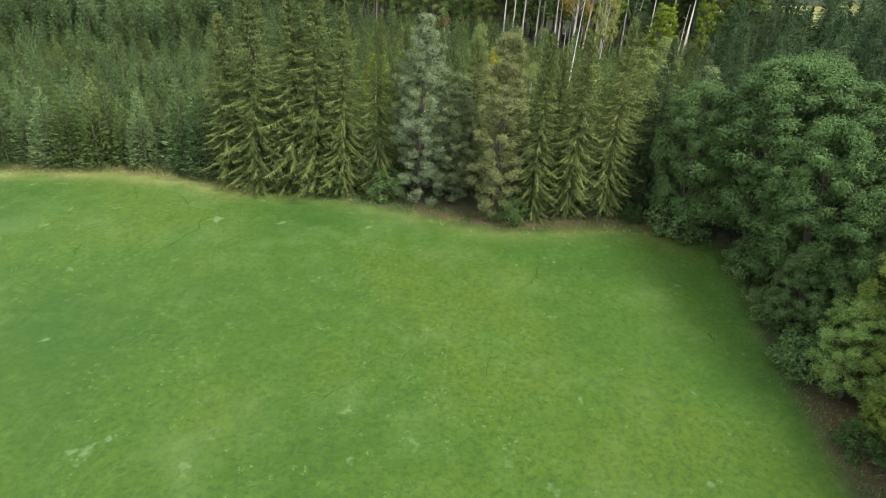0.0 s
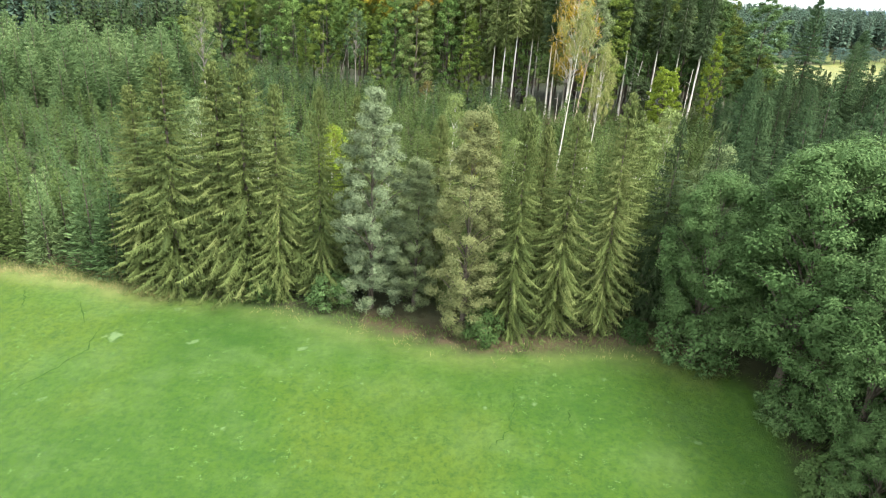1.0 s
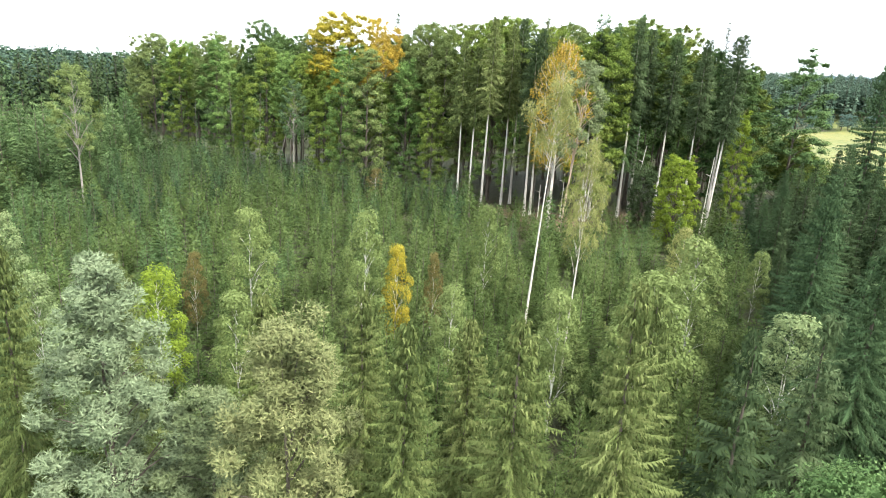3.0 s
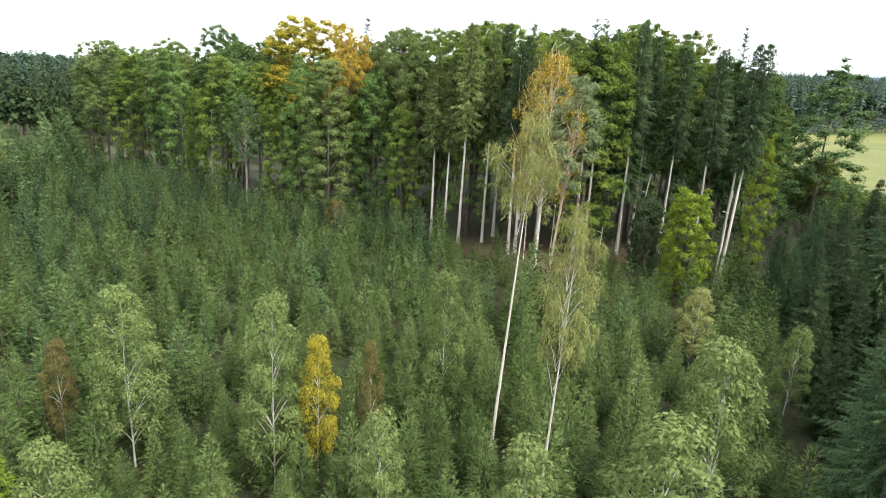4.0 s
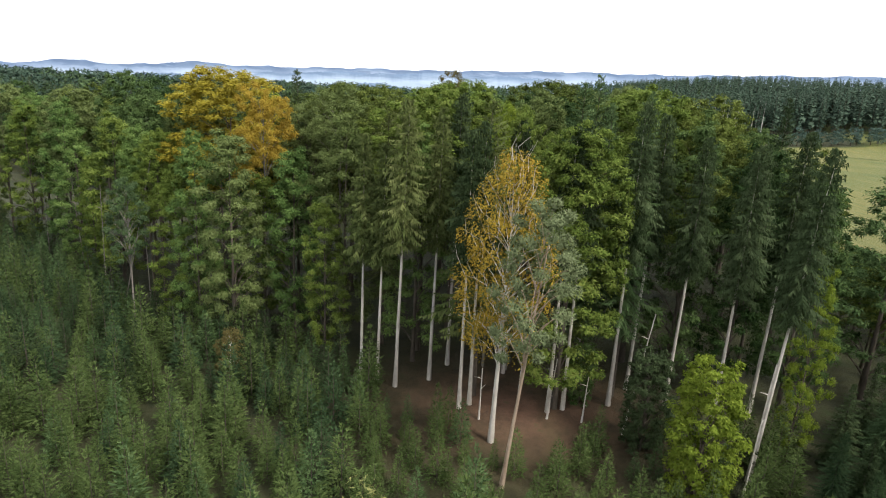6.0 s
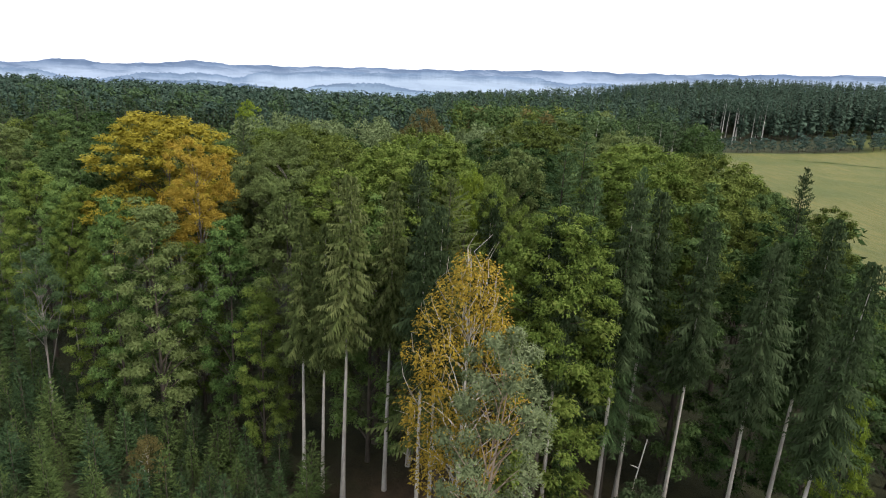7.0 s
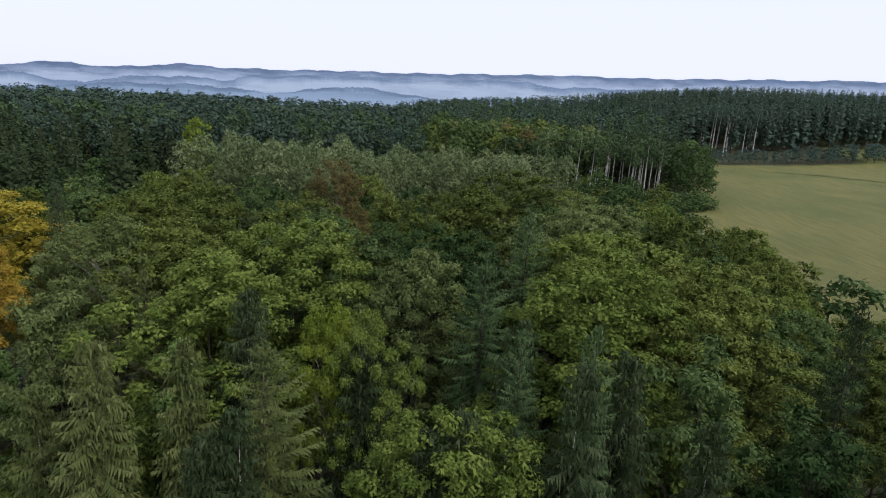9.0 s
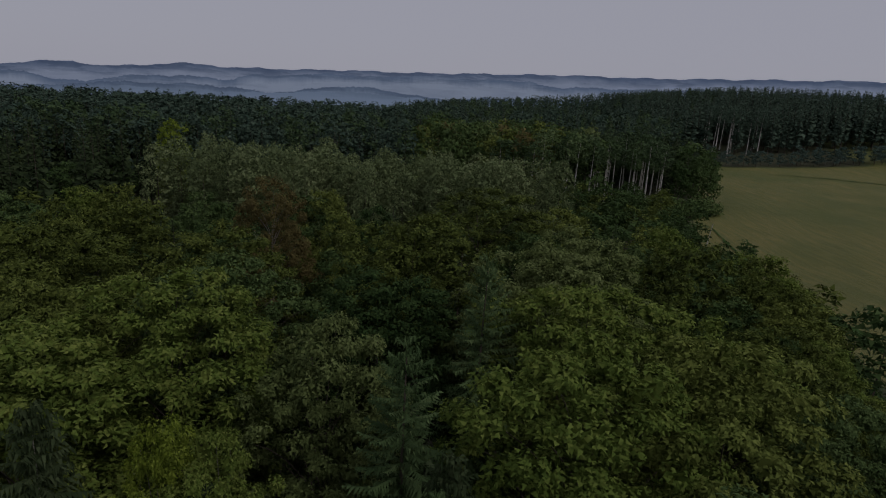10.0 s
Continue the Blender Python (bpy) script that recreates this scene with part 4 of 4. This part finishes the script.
# leafy wall of the wood, with the coloured crowns in it
WALL = "tall beech with leafy boughs far down its stem"
ROUND, PALE_TOP, AMONG, BLUE = "round dense green beech", "light green beech, round-topped", "dark spruce among beeches", "blue-green spruce among beeches"
for x, y, kind, top, w, mat, what in (           # top: height above the sea of crowns' common datum
        (-3.6, 106.4, "edge_beech", 21.5, 1.0, LEAF_BRIGHT, WALL), (-3.9, 107.6, "slim_beech", 28.9, 0.85, LEAF_ORANGE, "slim beech with a bright orange crown"), (-9.4, 114.0, "beech", 30.6, 1.35, LEAF_YELLOW, "large beech with a golden yellow crown"),
        (10.1, 103.9, "beech", 30.0, 1.12, LEAF_BRIGHT, PALE_TOP), (10.0, 101.6, "edge_beech", 26.0, 1.0, LEAF_COOL, WALL), (4.2, 102.7, "edge_beech", 27.4, 0.85, LEAF_OLIVE, "tall beech turning olive and brown"), (-1.1, 111.6, "beech", 27.6, 0.8, LEAF_OLIVE, "tall beech turning olive and brown"),
        (20.6, 96.2, "edge_beech", 26.8, 1.2, LEAF_BRIGHT, WALL), (20.6, 96.6, "beech", 28.3, 0.85, LEAF_BRIGHT, PALE_TOP), (12.3, 108.9, "beech", 30.6, 1.0, LEAF_BRIGHT, PALE_TOP), (6.0, 111.2, "beech", 29.8, 1.0, LEAF, ROUND), (18.4, 107.6, "beech", 29.6, 0.8, LEAF_OLIVE, "beech turning olive and brown"),
        (15.6, 101.8, "slim_beech", 28.7, 0.5, LEAF_LIME, "slim tree turning yellow"), (17.4, 101.6, "slim_beech", 28.7, 0.62, LEAF_BRIGHT, "slim light green tree"), (27.0, 104.3, "beech", 30.9, 1.05, LEAF_BRIGHT, PALE_TOP), (28.0, 111.4, "beech", 30.6, 1.1, LEAF_BRIGHT, PALE_TOP),
        (31.6, 106.4, "beech", 30.4, 0.95, LEAF, ROUND), (33.8, 112.2, "beech", 28.6, 1.05, LEAF_BRIGHT, PALE_TOP), (36.2, 108.6, "beech", 28.0, 0.85, LEAF_DARK, ROUND), (20.2, 118.4, "beech", 31.2, 1.05, LEAF, ROUND),
        (28.9, 119.8, "beech", 31.0, 0.95, LEAF_OLIVE, "beech turning olive and brown"), (23.8, 131.5, "beech", 30.6, 1.3, LEAF, ROUND), (10.6, 125.3, "slim_beech", 31.2, 0.8, LEAF_RUST, "small crown turned rusty brown"), (10.8, 117.6, "beech", 30.2, 1.0, LEAF, ROUND),
        (1.6, 117.4, "beech", 29.9, 1.1, LEAF, ROUND), (2.0, 110.2, "slim_beech", 29.4, 0.9, LEAF_OLIVE, "beech turning olive and brown"), (-14.4, 118.0, "beech", 28.9, 0.9, LEAF_OLIVE, "beech turning olive and brown"), (-23.4, 122.0, "beech", 29.4, 0.95, LEAF_DARK, ROUND), (-31.9, 124.0, "beech", 27.8, 0.95, LEAF_OLIVE, "beech turning olive and brown"),
        (-43.8, 128.0, "beech", 27.4, 1.0, LEAF_OLIVE, "beech turning olive and brown"), (-38.0, 127.0, "beech", 26.6, 0.9, LEAF_COOL, ROUND), (-7.1, 106.4, "edge_beech", 23.9, 1.15, LEAF_COOL, WALL), (3.2, 100.6, "edge_beech", 20.8, 0.95, LEAF_BRIGHT, WALL), (-0.4, 104.4, "edge_beech", 24.0, 1.0, LEAF_COOL, WALL),
        (14.9, 97.3, "tall_spruce", 29.2, 1.15, NEEDLE, "olive-green spruce with spreading boughs"), (21.6, 104.2, "tall_spruce", 30.8, 1.0, NEEDLE_TEAL, BLUE), (22.8, 99.6, "tall_spruce", 29.4, 0.8, NEEDLE_TEAL, BLUE), (25.0, 98.4, "tall_spruce", 30.2, 0.75, NEEDLE_TEAL, BLUE), (23.8, 110.6, "tall_spruce", 31.6, 0.9, NEEDLE_TEAL, BLUE), (41.8, 111.0, "beech", 26.4, 0.9, LEAF, ROUND), (42.4, 118.5, "beech", 25.8, 1.0, LEAF_BRIGHT, PALE_TOP), (44.6, 113.6, "beech", 23.6, 0.9, LEAF, ROUND), (37.6, 114.6, "beech", 28.0, 0.95, LEAF, ROUND),
        (-2.8, 113.4, "tall_spruce", 30.6, 0.8, NEEDLE_DARK, AMONG), (7.0, 104.8, "tall_spruce", 28.8, 0.8, NEEDLE, AMONG), (35.4, 102.4, "tall_spruce", 30.4, 0.65, NEEDLE_DARK, AMONG), (29.4, 100.6, "edge_beech", 28.0, 0.95, LEAF_DARK, WALL), (33.0, 99.2, "edge_beech", 26.6, 1.0, LEAF_DARK, WALL), (36.6, 98.0, "edge_beech", 25.0, 1.0, LEAF_DARK, WALL)):
    tree(kind, x, y, top - float(rise_of(x, y)) + (0.9 if "beech" in kind else 0.3), w, "beech_tree" if "beech" in kind else "spruce_tree", what, group="trees of the tall wood", crown=mat)
    taken.append((x, y, 4.2 if kind == "beech" and w > 0.7 else 2.9 if w > 0.7 else 1.8))
tree("tall_pine", -14.0, 103.8, 13.4, 0.75, "pine_tree", "small pine on a thin bare stem before the wood", crown=NEEDLE_SHADE, trunk=BARK_GREY)
for x in np.arange(-47, 37.5, 3.3):
    px, py = x + rng.uniform(-0.8, 0.8), wood_edge(x) + rng.uniform(0.5, 2.5)
    if px < 2.5 or px > 32:
        if all((px - a) ** 2 + (py - b) ** 2 > 4 for a, b, r in taken):
            u = rng.random()
            high = -18.0 < px < -13.5
            mat = LEAF_COOL if u < 0.35 else LEAF if u < 0.55 else LEAF_OLIVE if u < 0.65 else LEAF_BRIGHT
            tree("beech" if high else "edge_beech", px, py + 3 * high, rng.uniform(16.5, 17.5) if high else rng.uniform(13.0, 19.0), rng.uniform(0.75, 1.1), "beech_tree", WALL, group="trees of the tall wood", crown=mat)
            taken.append((px, py, 2.0))
for x, dy, h, lean in ((-16.2, 3.4, 11.0, -1), (-20.5, -0.2, 11.0, 1), (-25.5, 0.2, 10.0, -3), (-18.0, 0.6, 14.5, 14), (-34.0, 0.2, 10.0, 1)):
    snag(x, wood_edge(x) + dy, h, lean, 0, "thin bare stem in front of the wood", 0.06, BARK_GREY)

# the closed canopy behind
CANOPY = {"b": "round-crowned beech in closed forest", "s": "dark spruce standing among beeches"}


def in_canopy(x, y):
    back = np.interp(x, (-140, -80, -24, -4, 30, 60, 75), (180, 160, 134, 140, 142, 135, 122))
    return wood_edge(x) + 3.0 < y < back and x < np.interp(y, (95, 125, 165), (56, 58, 60))


for x, y in scatter(rng, -50, 66, 95, 178, 5.2, in_canopy, taken + [(-11.0, 109.5, 4.0), (-15.0, 112.0, 3.0)]):
    u, low = rng.random(), float(np.interp(x - 0.25 * (y - 112), (34, 42, 46, 52), (1.0, 0.84, 0.55, 0.3)))
    right = smooth(x, 0, 30) * (1 - smooth(y, 115, 130))
    if u < 0.26 + 0.16 * right and low > 0.85:
        tree("tall_spruce" if y < 114 and x > -20 else "canopy_spruce", x, y, low * (rng.uniform(20.5, 23.4) - (1.4 if x < 0 else 0) if y < 118 else rng.uniform(18.4, 21.4) - (1.2 if x < 0 else 0)), rng.uniform(0.8, 1.05) / low ** 0.6, label=CANOPY["s"], group="trees of the tall wood", crown=NEEDLE_DARK if rng.random() < 0.7 else NEEDLE_SHADE)
    else:
        v = rng.random()
        mat = LEAF if v < 0.45 else LEAF_DARK if v < 0.75 else LEAF_BRIGHT if v < 0.9 else LEAF_OLIVE if v < 0.96 else LEAF
        tree("beech" if math.hypot(x - 20, y - 92) < 26 else "canopy_beech", x, y, low * (rng.uniform(20.6, 23.0) if y < 116 else rng.uniform(18.4, 20.8)), rng.uniform(0.72, 1.0) / low ** 0.6, "beech_tree", CANOPY["b"], group="trees of the tall wood", crown=mat)

# dark spruce wood on the right
tree("edge_beech", 44.1, 101.0, 18.6, 1.25, "beech_tree", "lone round tree above the spruces", crown=LEAF_ASH)
taken.append((44.1, 101.0, 4.0))
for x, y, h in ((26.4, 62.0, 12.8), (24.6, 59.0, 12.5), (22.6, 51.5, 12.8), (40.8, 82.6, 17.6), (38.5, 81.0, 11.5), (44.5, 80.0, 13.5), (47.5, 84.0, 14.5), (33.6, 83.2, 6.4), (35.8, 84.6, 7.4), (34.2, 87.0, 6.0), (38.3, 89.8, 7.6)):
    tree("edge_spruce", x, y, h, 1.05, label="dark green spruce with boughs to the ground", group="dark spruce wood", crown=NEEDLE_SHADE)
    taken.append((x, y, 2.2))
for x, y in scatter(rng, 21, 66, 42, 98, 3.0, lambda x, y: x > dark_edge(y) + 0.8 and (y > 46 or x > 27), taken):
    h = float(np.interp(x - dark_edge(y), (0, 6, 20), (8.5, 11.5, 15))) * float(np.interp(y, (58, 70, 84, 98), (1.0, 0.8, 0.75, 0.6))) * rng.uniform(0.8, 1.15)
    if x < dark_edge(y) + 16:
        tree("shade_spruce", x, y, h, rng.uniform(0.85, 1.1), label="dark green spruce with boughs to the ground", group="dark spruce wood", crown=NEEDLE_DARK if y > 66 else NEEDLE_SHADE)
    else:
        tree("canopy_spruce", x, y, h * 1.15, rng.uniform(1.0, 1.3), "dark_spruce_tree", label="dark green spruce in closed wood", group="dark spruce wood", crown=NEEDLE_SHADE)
thicket("meadow_side_wood", [("far_broadleaf", i, x, y, rng.uniform(11, 15), 1.0, LEAF_DARK) for i, (x, y) in enumerate(scatter(rng, 29, 90, -20, 44, 5.5, lambda x, y: x > 31))], "broadleaved wood beside the meadow", "wood")

# ---- beyond the wood: valley trees, willows, pines, far woods ----
for x, y in scatter(rng, -38, 42, 192, 226, 6.4, lambda x, y: y > 196 + 0.12 * abs(x)):
    tree("willow", x, y, rng.uniform(17, 21), rng.uniform(0.65, 0.9), "willow_tree", "pale grey-green willow in the valley", group="willows in the valley", crown=LEAF_PALE)
tree("willow", -44, 220, 23.5, 0.75, "lime_tree", "tall yellow-green tree before dark spruces", crown=LEAF_LIME)
tree("willow", -41, 213, 15, 0.9, "lime_tree", "olive tree before dark spruces", crown=LEAF_OLIVE)
tree("far_spruce", -35, 216, 16.5, 0.9, "larch_tree", "small orange-brown larch before dark spruces", crown=LEAF_OLIVE)
for x, y in scatter(rng, 32, 84, 262, 300, 5.4, lambda x, y: y > 262 + 0.3 * (x - 52)):
    tree("far_pine", x, y, rng.uniform(16.0, 23.0), rng.uniform(0.95, 1.4), "pine_tree", "tall pine with a bare pale stem", group="pine stand by the field", crown=NEEDLE_TEAL if rng.random() < 0.5 else NEEDLE_SHADE)
rows = [("far_spruce" if rng.random() < 0.6 else "far_broadleaf", int(rng.integers(3)), x, y, rng.uniform(17, 21), 1.0, NEEDLE_DARK) for x, y in scatter(rng, 46, 114, 304, 342, 5.5, lambda x, y: x < 106 + 0.1 * (y - 300))]
thicket("wood_behind_pines", rows, "dark wood behind the pine stand", "wood")
for x, y, h in ((95, 288, 21), (100, 292, 20), (104, 298, 18), (107, 302, 14), (98, 282, 15), (103, 290, 12), (88, 280, 20), (91, 284, 22), (86, 277, 16), (94, 280, 18)):
    tree("far_broadleaf", x, y, h, 0.75, "oak_tree", "dark rounded oak at the field's corner", crown=LEAF_DARK)
rows = []
for x, y in scatter(rng, -120, 74, 140, 262, 6.2, lambda x, y: y > float(np.interp(x, (-140, -80, -20, 30, 60, 75), (193, 178, 146, 152, 139, 126))) and not (-52 < x < 44 and 188 < y < 232) and x < float(np.interp(y, (100, 163, 190, 238, 300), (60, 64, 69, 77, 100)))):
    conifer = x < -50 and rng.random() < 0.75
    rows.append(("far_spruce" if conifer else "far_broadleaf", int(rng.integers(3)), x, y, rng.uniform(16, 22) if conifer else rng.uniform(7, 13), 1.0 if conifer else 1.15, NEEDLE_DARK if conifer else (LEAF_DARK if rng.random() < 0.6 else LEAF)))
thicket("valley_trees", rows, "mixed dark trees in the valley behind the wood", "wood")
rows = [("far_spruce" if rng.random() < 0.35 else "far_conifer", int(rng.integers(3)), x, y, rng.uniform(17, 24.5), rng.uniform(0.9, 1.25), NEEDLE_HAZED if rng.random() < 0.6 else NEEDLE_SHADE) for x, y in scatter(rng, -330, 4, 170, 380, 5.6, lambda x, y: y < 62 + float(np.interp(x, (-330, -100, 0), (180, 236, 262))) and y > float(np.interp(x, (-330, -100, 0), (180, 236, 262))) and x < 4 - 0.05 * (y - 262))]
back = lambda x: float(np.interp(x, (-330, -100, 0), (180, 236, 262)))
rows += [("far_spruce" if rng.random() < 0.5 else "far_conifer", int(rng.integers(3)), x, y, rng.uniform(21, 24.5), rng.uniform(1.3, 1.6), NEEDLE_HAZED) for x, y in scatter(rng, -280, -8, 230, 440, 7.6, lambda x, y: back(x) + 62 < y < back(x) + 185 and x < 4 - 0.08 * (y - 262))]


def under_crest(x, y, height):
    """A far tree's height, kept under the even crest that the far woods form."""
    slope = float(np.interp((x - 19.5) / (y - 77), (-0.3, -0.078, 0.141, 0.299, 0.403, 0.576), (-0.014, -0.0127, 0.0064, 0.0242, 0.0344, 0.0397)))
    return max(9.0, min(height, 37 + slope * (y - 77) - float(rise_of(x, y)) + rng.uniform(-1.6, 0.6)))


thicket("far_spruce_wood", rows, "dark spruce wood beyond the valley", "wood")
rows = []
for x, y in scatter(rng, 6, 60, 268, 330, 7.0, lambda x, y: True):
    u = rng.random()
    rows.append(("far_broadleaf", int(rng.integers(3)), x, y, rng.uniform(19, 24), 0.9, LEAF_DARK if u < 0.55 else LEAF if u < 0.8 else LEAF_RUST if u < 0.9 else LEAF_OLIVE))
for x, y in scatter(rng, -20, 215, 330, 575, 7.8, lambda x, y: x < 70 + 0.5 * (y - 300) and x > -10 - 0.08 * (y - 330)):
    rows.append(("far_spruce" if rng.random() < 0.7 else "far_conifer", int(rng.integers(3)), x, y, under_crest(x, y, rng.uniform(21, 27)), rng.uniform(0.9, 1.2), NEEDLE_HAZED if rng.random() < 0.7 else NEEDLE_SHADE))
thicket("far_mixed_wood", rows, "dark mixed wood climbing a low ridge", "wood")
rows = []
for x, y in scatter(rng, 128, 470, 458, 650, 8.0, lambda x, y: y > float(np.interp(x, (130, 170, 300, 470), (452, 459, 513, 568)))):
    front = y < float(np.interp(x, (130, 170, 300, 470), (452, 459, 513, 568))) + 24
    rows.append(("far_pine" if front and 160 < x < 204 and rng.random() < 0.85 else "far_spruce", int(rng.integers(3)), x, y, under_crest(x, y, rng.uniform(25, 31)), rng.uniform(1.0, 1.3), NEEDLE_HAZED))
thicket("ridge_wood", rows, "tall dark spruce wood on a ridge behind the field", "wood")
rows = [("far_broadleaf", int(rng.integers(3)), x, float(np.interp(x, (130, 170, 300, 470), (417, 425, 481, 540))) + rng.uniform(-2, 8), rng.uniform(8, 12) * (0.8 if 160 < x < 204 else 1), 1.2, LEAF_HAZED) for x in np.arange(126, 460, 3.4)]
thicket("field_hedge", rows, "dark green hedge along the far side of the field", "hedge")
rows = [("far_bush", 0, x + rng.uniform(-2, 2), 258 + 0.3 * max(0, x - 60) + rng.uniform(-3, 9), rng.uniform(3, 6), 1.3, LEAF_DARK) for x in np.arange(40, 96, 2.2)]
thicket("pine_stand_brush", rows, "dark brush at the foot of the pine stand", "bushes")
snag(77.6, 226.0, 7.0, 8, 0, "white dead birch stem at the field's edge", 0.2, BARK_WHITE)
rows = []
for y in np.arange(105, 262, 3.2):
    for k in range(2):
        x = float(np.interp(y, (100, 125, 163, 190, 238, 300), (63, 66, 69, 72, 76, 97))) - rng.uniform(0, 5) - k * 3
        rows.append(("far_bush", 0, x, y + rng.uniform(-1, 1), rng.uniform(2, 5), 1.2, LEAF_DARK if rng.random() < 0.6 else LEAF))
thicket("field_margin_bushes", rows, "green bushes between the wood and the field", "bushes")


# ---- meadow edge grass and trails ----
def blades(name, places, height, label, material, lean=0.5, per=12):
    r = np.random.default_rng(77)
    p = np.repeat(np.asarray(places), per, 0)
    n = len(p)
    xy = p[:, :2] + r.normal(0, 0.22, (n, 2))
    at = np.column_stack((xy, rise_of(xy[:, 0], xy[:, 1]) - 0.02))
    along = unit(np.column_stack((r.normal(0, lean, (n, 2)), np.ones(n))))
    side = unit(np.cross(along, r.normal(0, 1, (n, 3))))
    tagged(new(name, mesh_of(name, *kites(at, along, side, height * r.uniform(0.4, 1.3, n), 0.028, 0.2), material)), label, "grass", kind="stuff")


rows = []
for x in np.arange(-78, 17.5, 0.22):
    y = float(meadow_edge(x))
    rows += [(x + rng.uniform(-0.2, 0.2), y + rng.uniform(-0.9, 0.9)) for _ in range(4 if x < -16 else 1 if rng.random() < 0.35 else 0)]
blades("dry_grass", rows, 0.32, "tall dry straw-coloured grass along the wood", STRAW)
rows = [(x + rng.uniform(-0.3, 0.3), float(meadow_edge(x)) + rng.uniform(-0.2, 1.8)) for x in np.arange(-60, 19, 0.12)]
rows += [(float(np.interp(y, (20, 26, 39), (18.7, 18.9, 20.0))) + rng.uniform(-0.3, 2.0), y) for y in np.arange(8, 40, 0.1)]
blades("weeds", rows, 0.45, "green weeds and nettles at the foot of the trees", WEED, 0.6)


def trail(points, width, lift=0.03):
    """A narrow worn line through the grass."""
    p = np.asarray(points, float)
    t = np.linspace(0, len(p) - 1, (len(p) - 1) * 8 + 1)
    q = np.stack([np.interp(t, np.arange(len(p)), p[:, k]) for k in (0, 1)], 1) + rng.normal(0, 0.07, (len(t), 2))
    d = unit(np.gradient(q, axis=0))
    s = np.stack((-d[:, 1], d[:, 0]), 1) * (0.6 * width * rng.uniform(0.2, 1.0, len(t)) * np.sin(np.linspace(0.15, 3.0, len(t))))[:, None]
    v = np.concatenate((q - s, q + s))
    v = np.column_stack((v, rise_of(v[:, 0], v[:, 1]) + lift))
    n = len(t)
    i = np.arange(n - 1)
    tagged(new("trail", mesh_of("trail", v, np.stack((i, i + 1, n + i + 1, n + i), 1), TRAIL, True)), "thin dark worn line in the meadow grass", "trail", "trails in the meadow", "structure")


TRAIL = bark("worn_grass", (0.018, 0.044, 0.007), (0.036, 0.075, 0.012), 2.0)


def rosettes():
    """Pale broad-leaved weeds lying in the mown grass."""
    r = np.random.default_rng(91)
    x, y = r.uniform(-45, 18, 2600), r.uniform(6, 48, 2600)
    keep = (y < meadow_edge(x) - 1) & (r.random(2600) < 0.1 + 0.8 * (np.sin(0.35 * x + 1) * np.sin(0.3 * y) > 0.1))
    p = np.repeat(np.stack((x, y), 1)[keep], 6, 0)
    n = len(p)
    a = r.uniform(0, 6.3, n)
    xy = p + r.normal(0, 0.07, (n, 2))
    at = np.column_stack((xy, rise_of(xy[:, 0], xy[:, 1]) + 0.01))
    along = unit(np.column_stack((np.cos(a), np.sin(a), r.uniform(0.05, 0.35, n))))
    side = np.column_stack((-np.sin(a), np.cos(a), 0 * a))
    tagged(new("meadow_weeds", mesh_of("meadow_weeds", *darts(at, along, side, r.uniform(0.07, 0.16, n), 0.09), WEED_PALE)), "pale flat weeds scattered in the mown meadow", "weeds", kind="stuff")


WEED_PALE = foliage("pale_weed_leaves", (0.04, 0.09, 0.016), (0.065, 0.125, 0.028), (0.11, 0.165, 0.055), 0.15, 0.2)
rosettes()
for pts, w in (([(6.5, 39.0), (6.4, 37.0), (5.9, 35.0), (4.8, 34.0)], 0.09), ([(2.7, 32.3), (2.2, 31.9)], 0.1), ([(0.6, 30.9), (0.7, 29.4)], 0.07), ([(-1.4, 28.6), (-2.2, 27.2)], 0.08),
              ([(-3.6, 26.8), (-5.5, 25.0), (-6.6, 23.7)], 0.06), ([(9.3, 37.0), (9.1, 35.7)], 0.09), ([(-19.2, 42.7), (-18.8, 40.8), (-19.5, 39.2), (-21.0, 37.0)], 0.13), ([(-26.1, 38.6), (-26.3, 37.5), (-26.0, 36.1)], 0.1),
              ([(16.1, 31.2), (15.9, 29.5)], 0.12), ([(2.5, 25.8), (2.7, 27.2), (3.0, 28.6)], 0.06), ([(-22.0, 45.4), (-20.4, 43.3)], 0.1), ([(-26.5, 46.6), (-25.2, 44.6)], 0.1)):
    trail(pts, w)
trail([(168, 402), (188, 398), (207, 391), (226, 385), (260, 380), (310, 378)], 2.6, 0.2)
trail([(89, 254), (87, 236), (84, 215), (81, 192), (80, 176), (79, 163), (78, 140), (78, 118)], 1.8, 0.2)
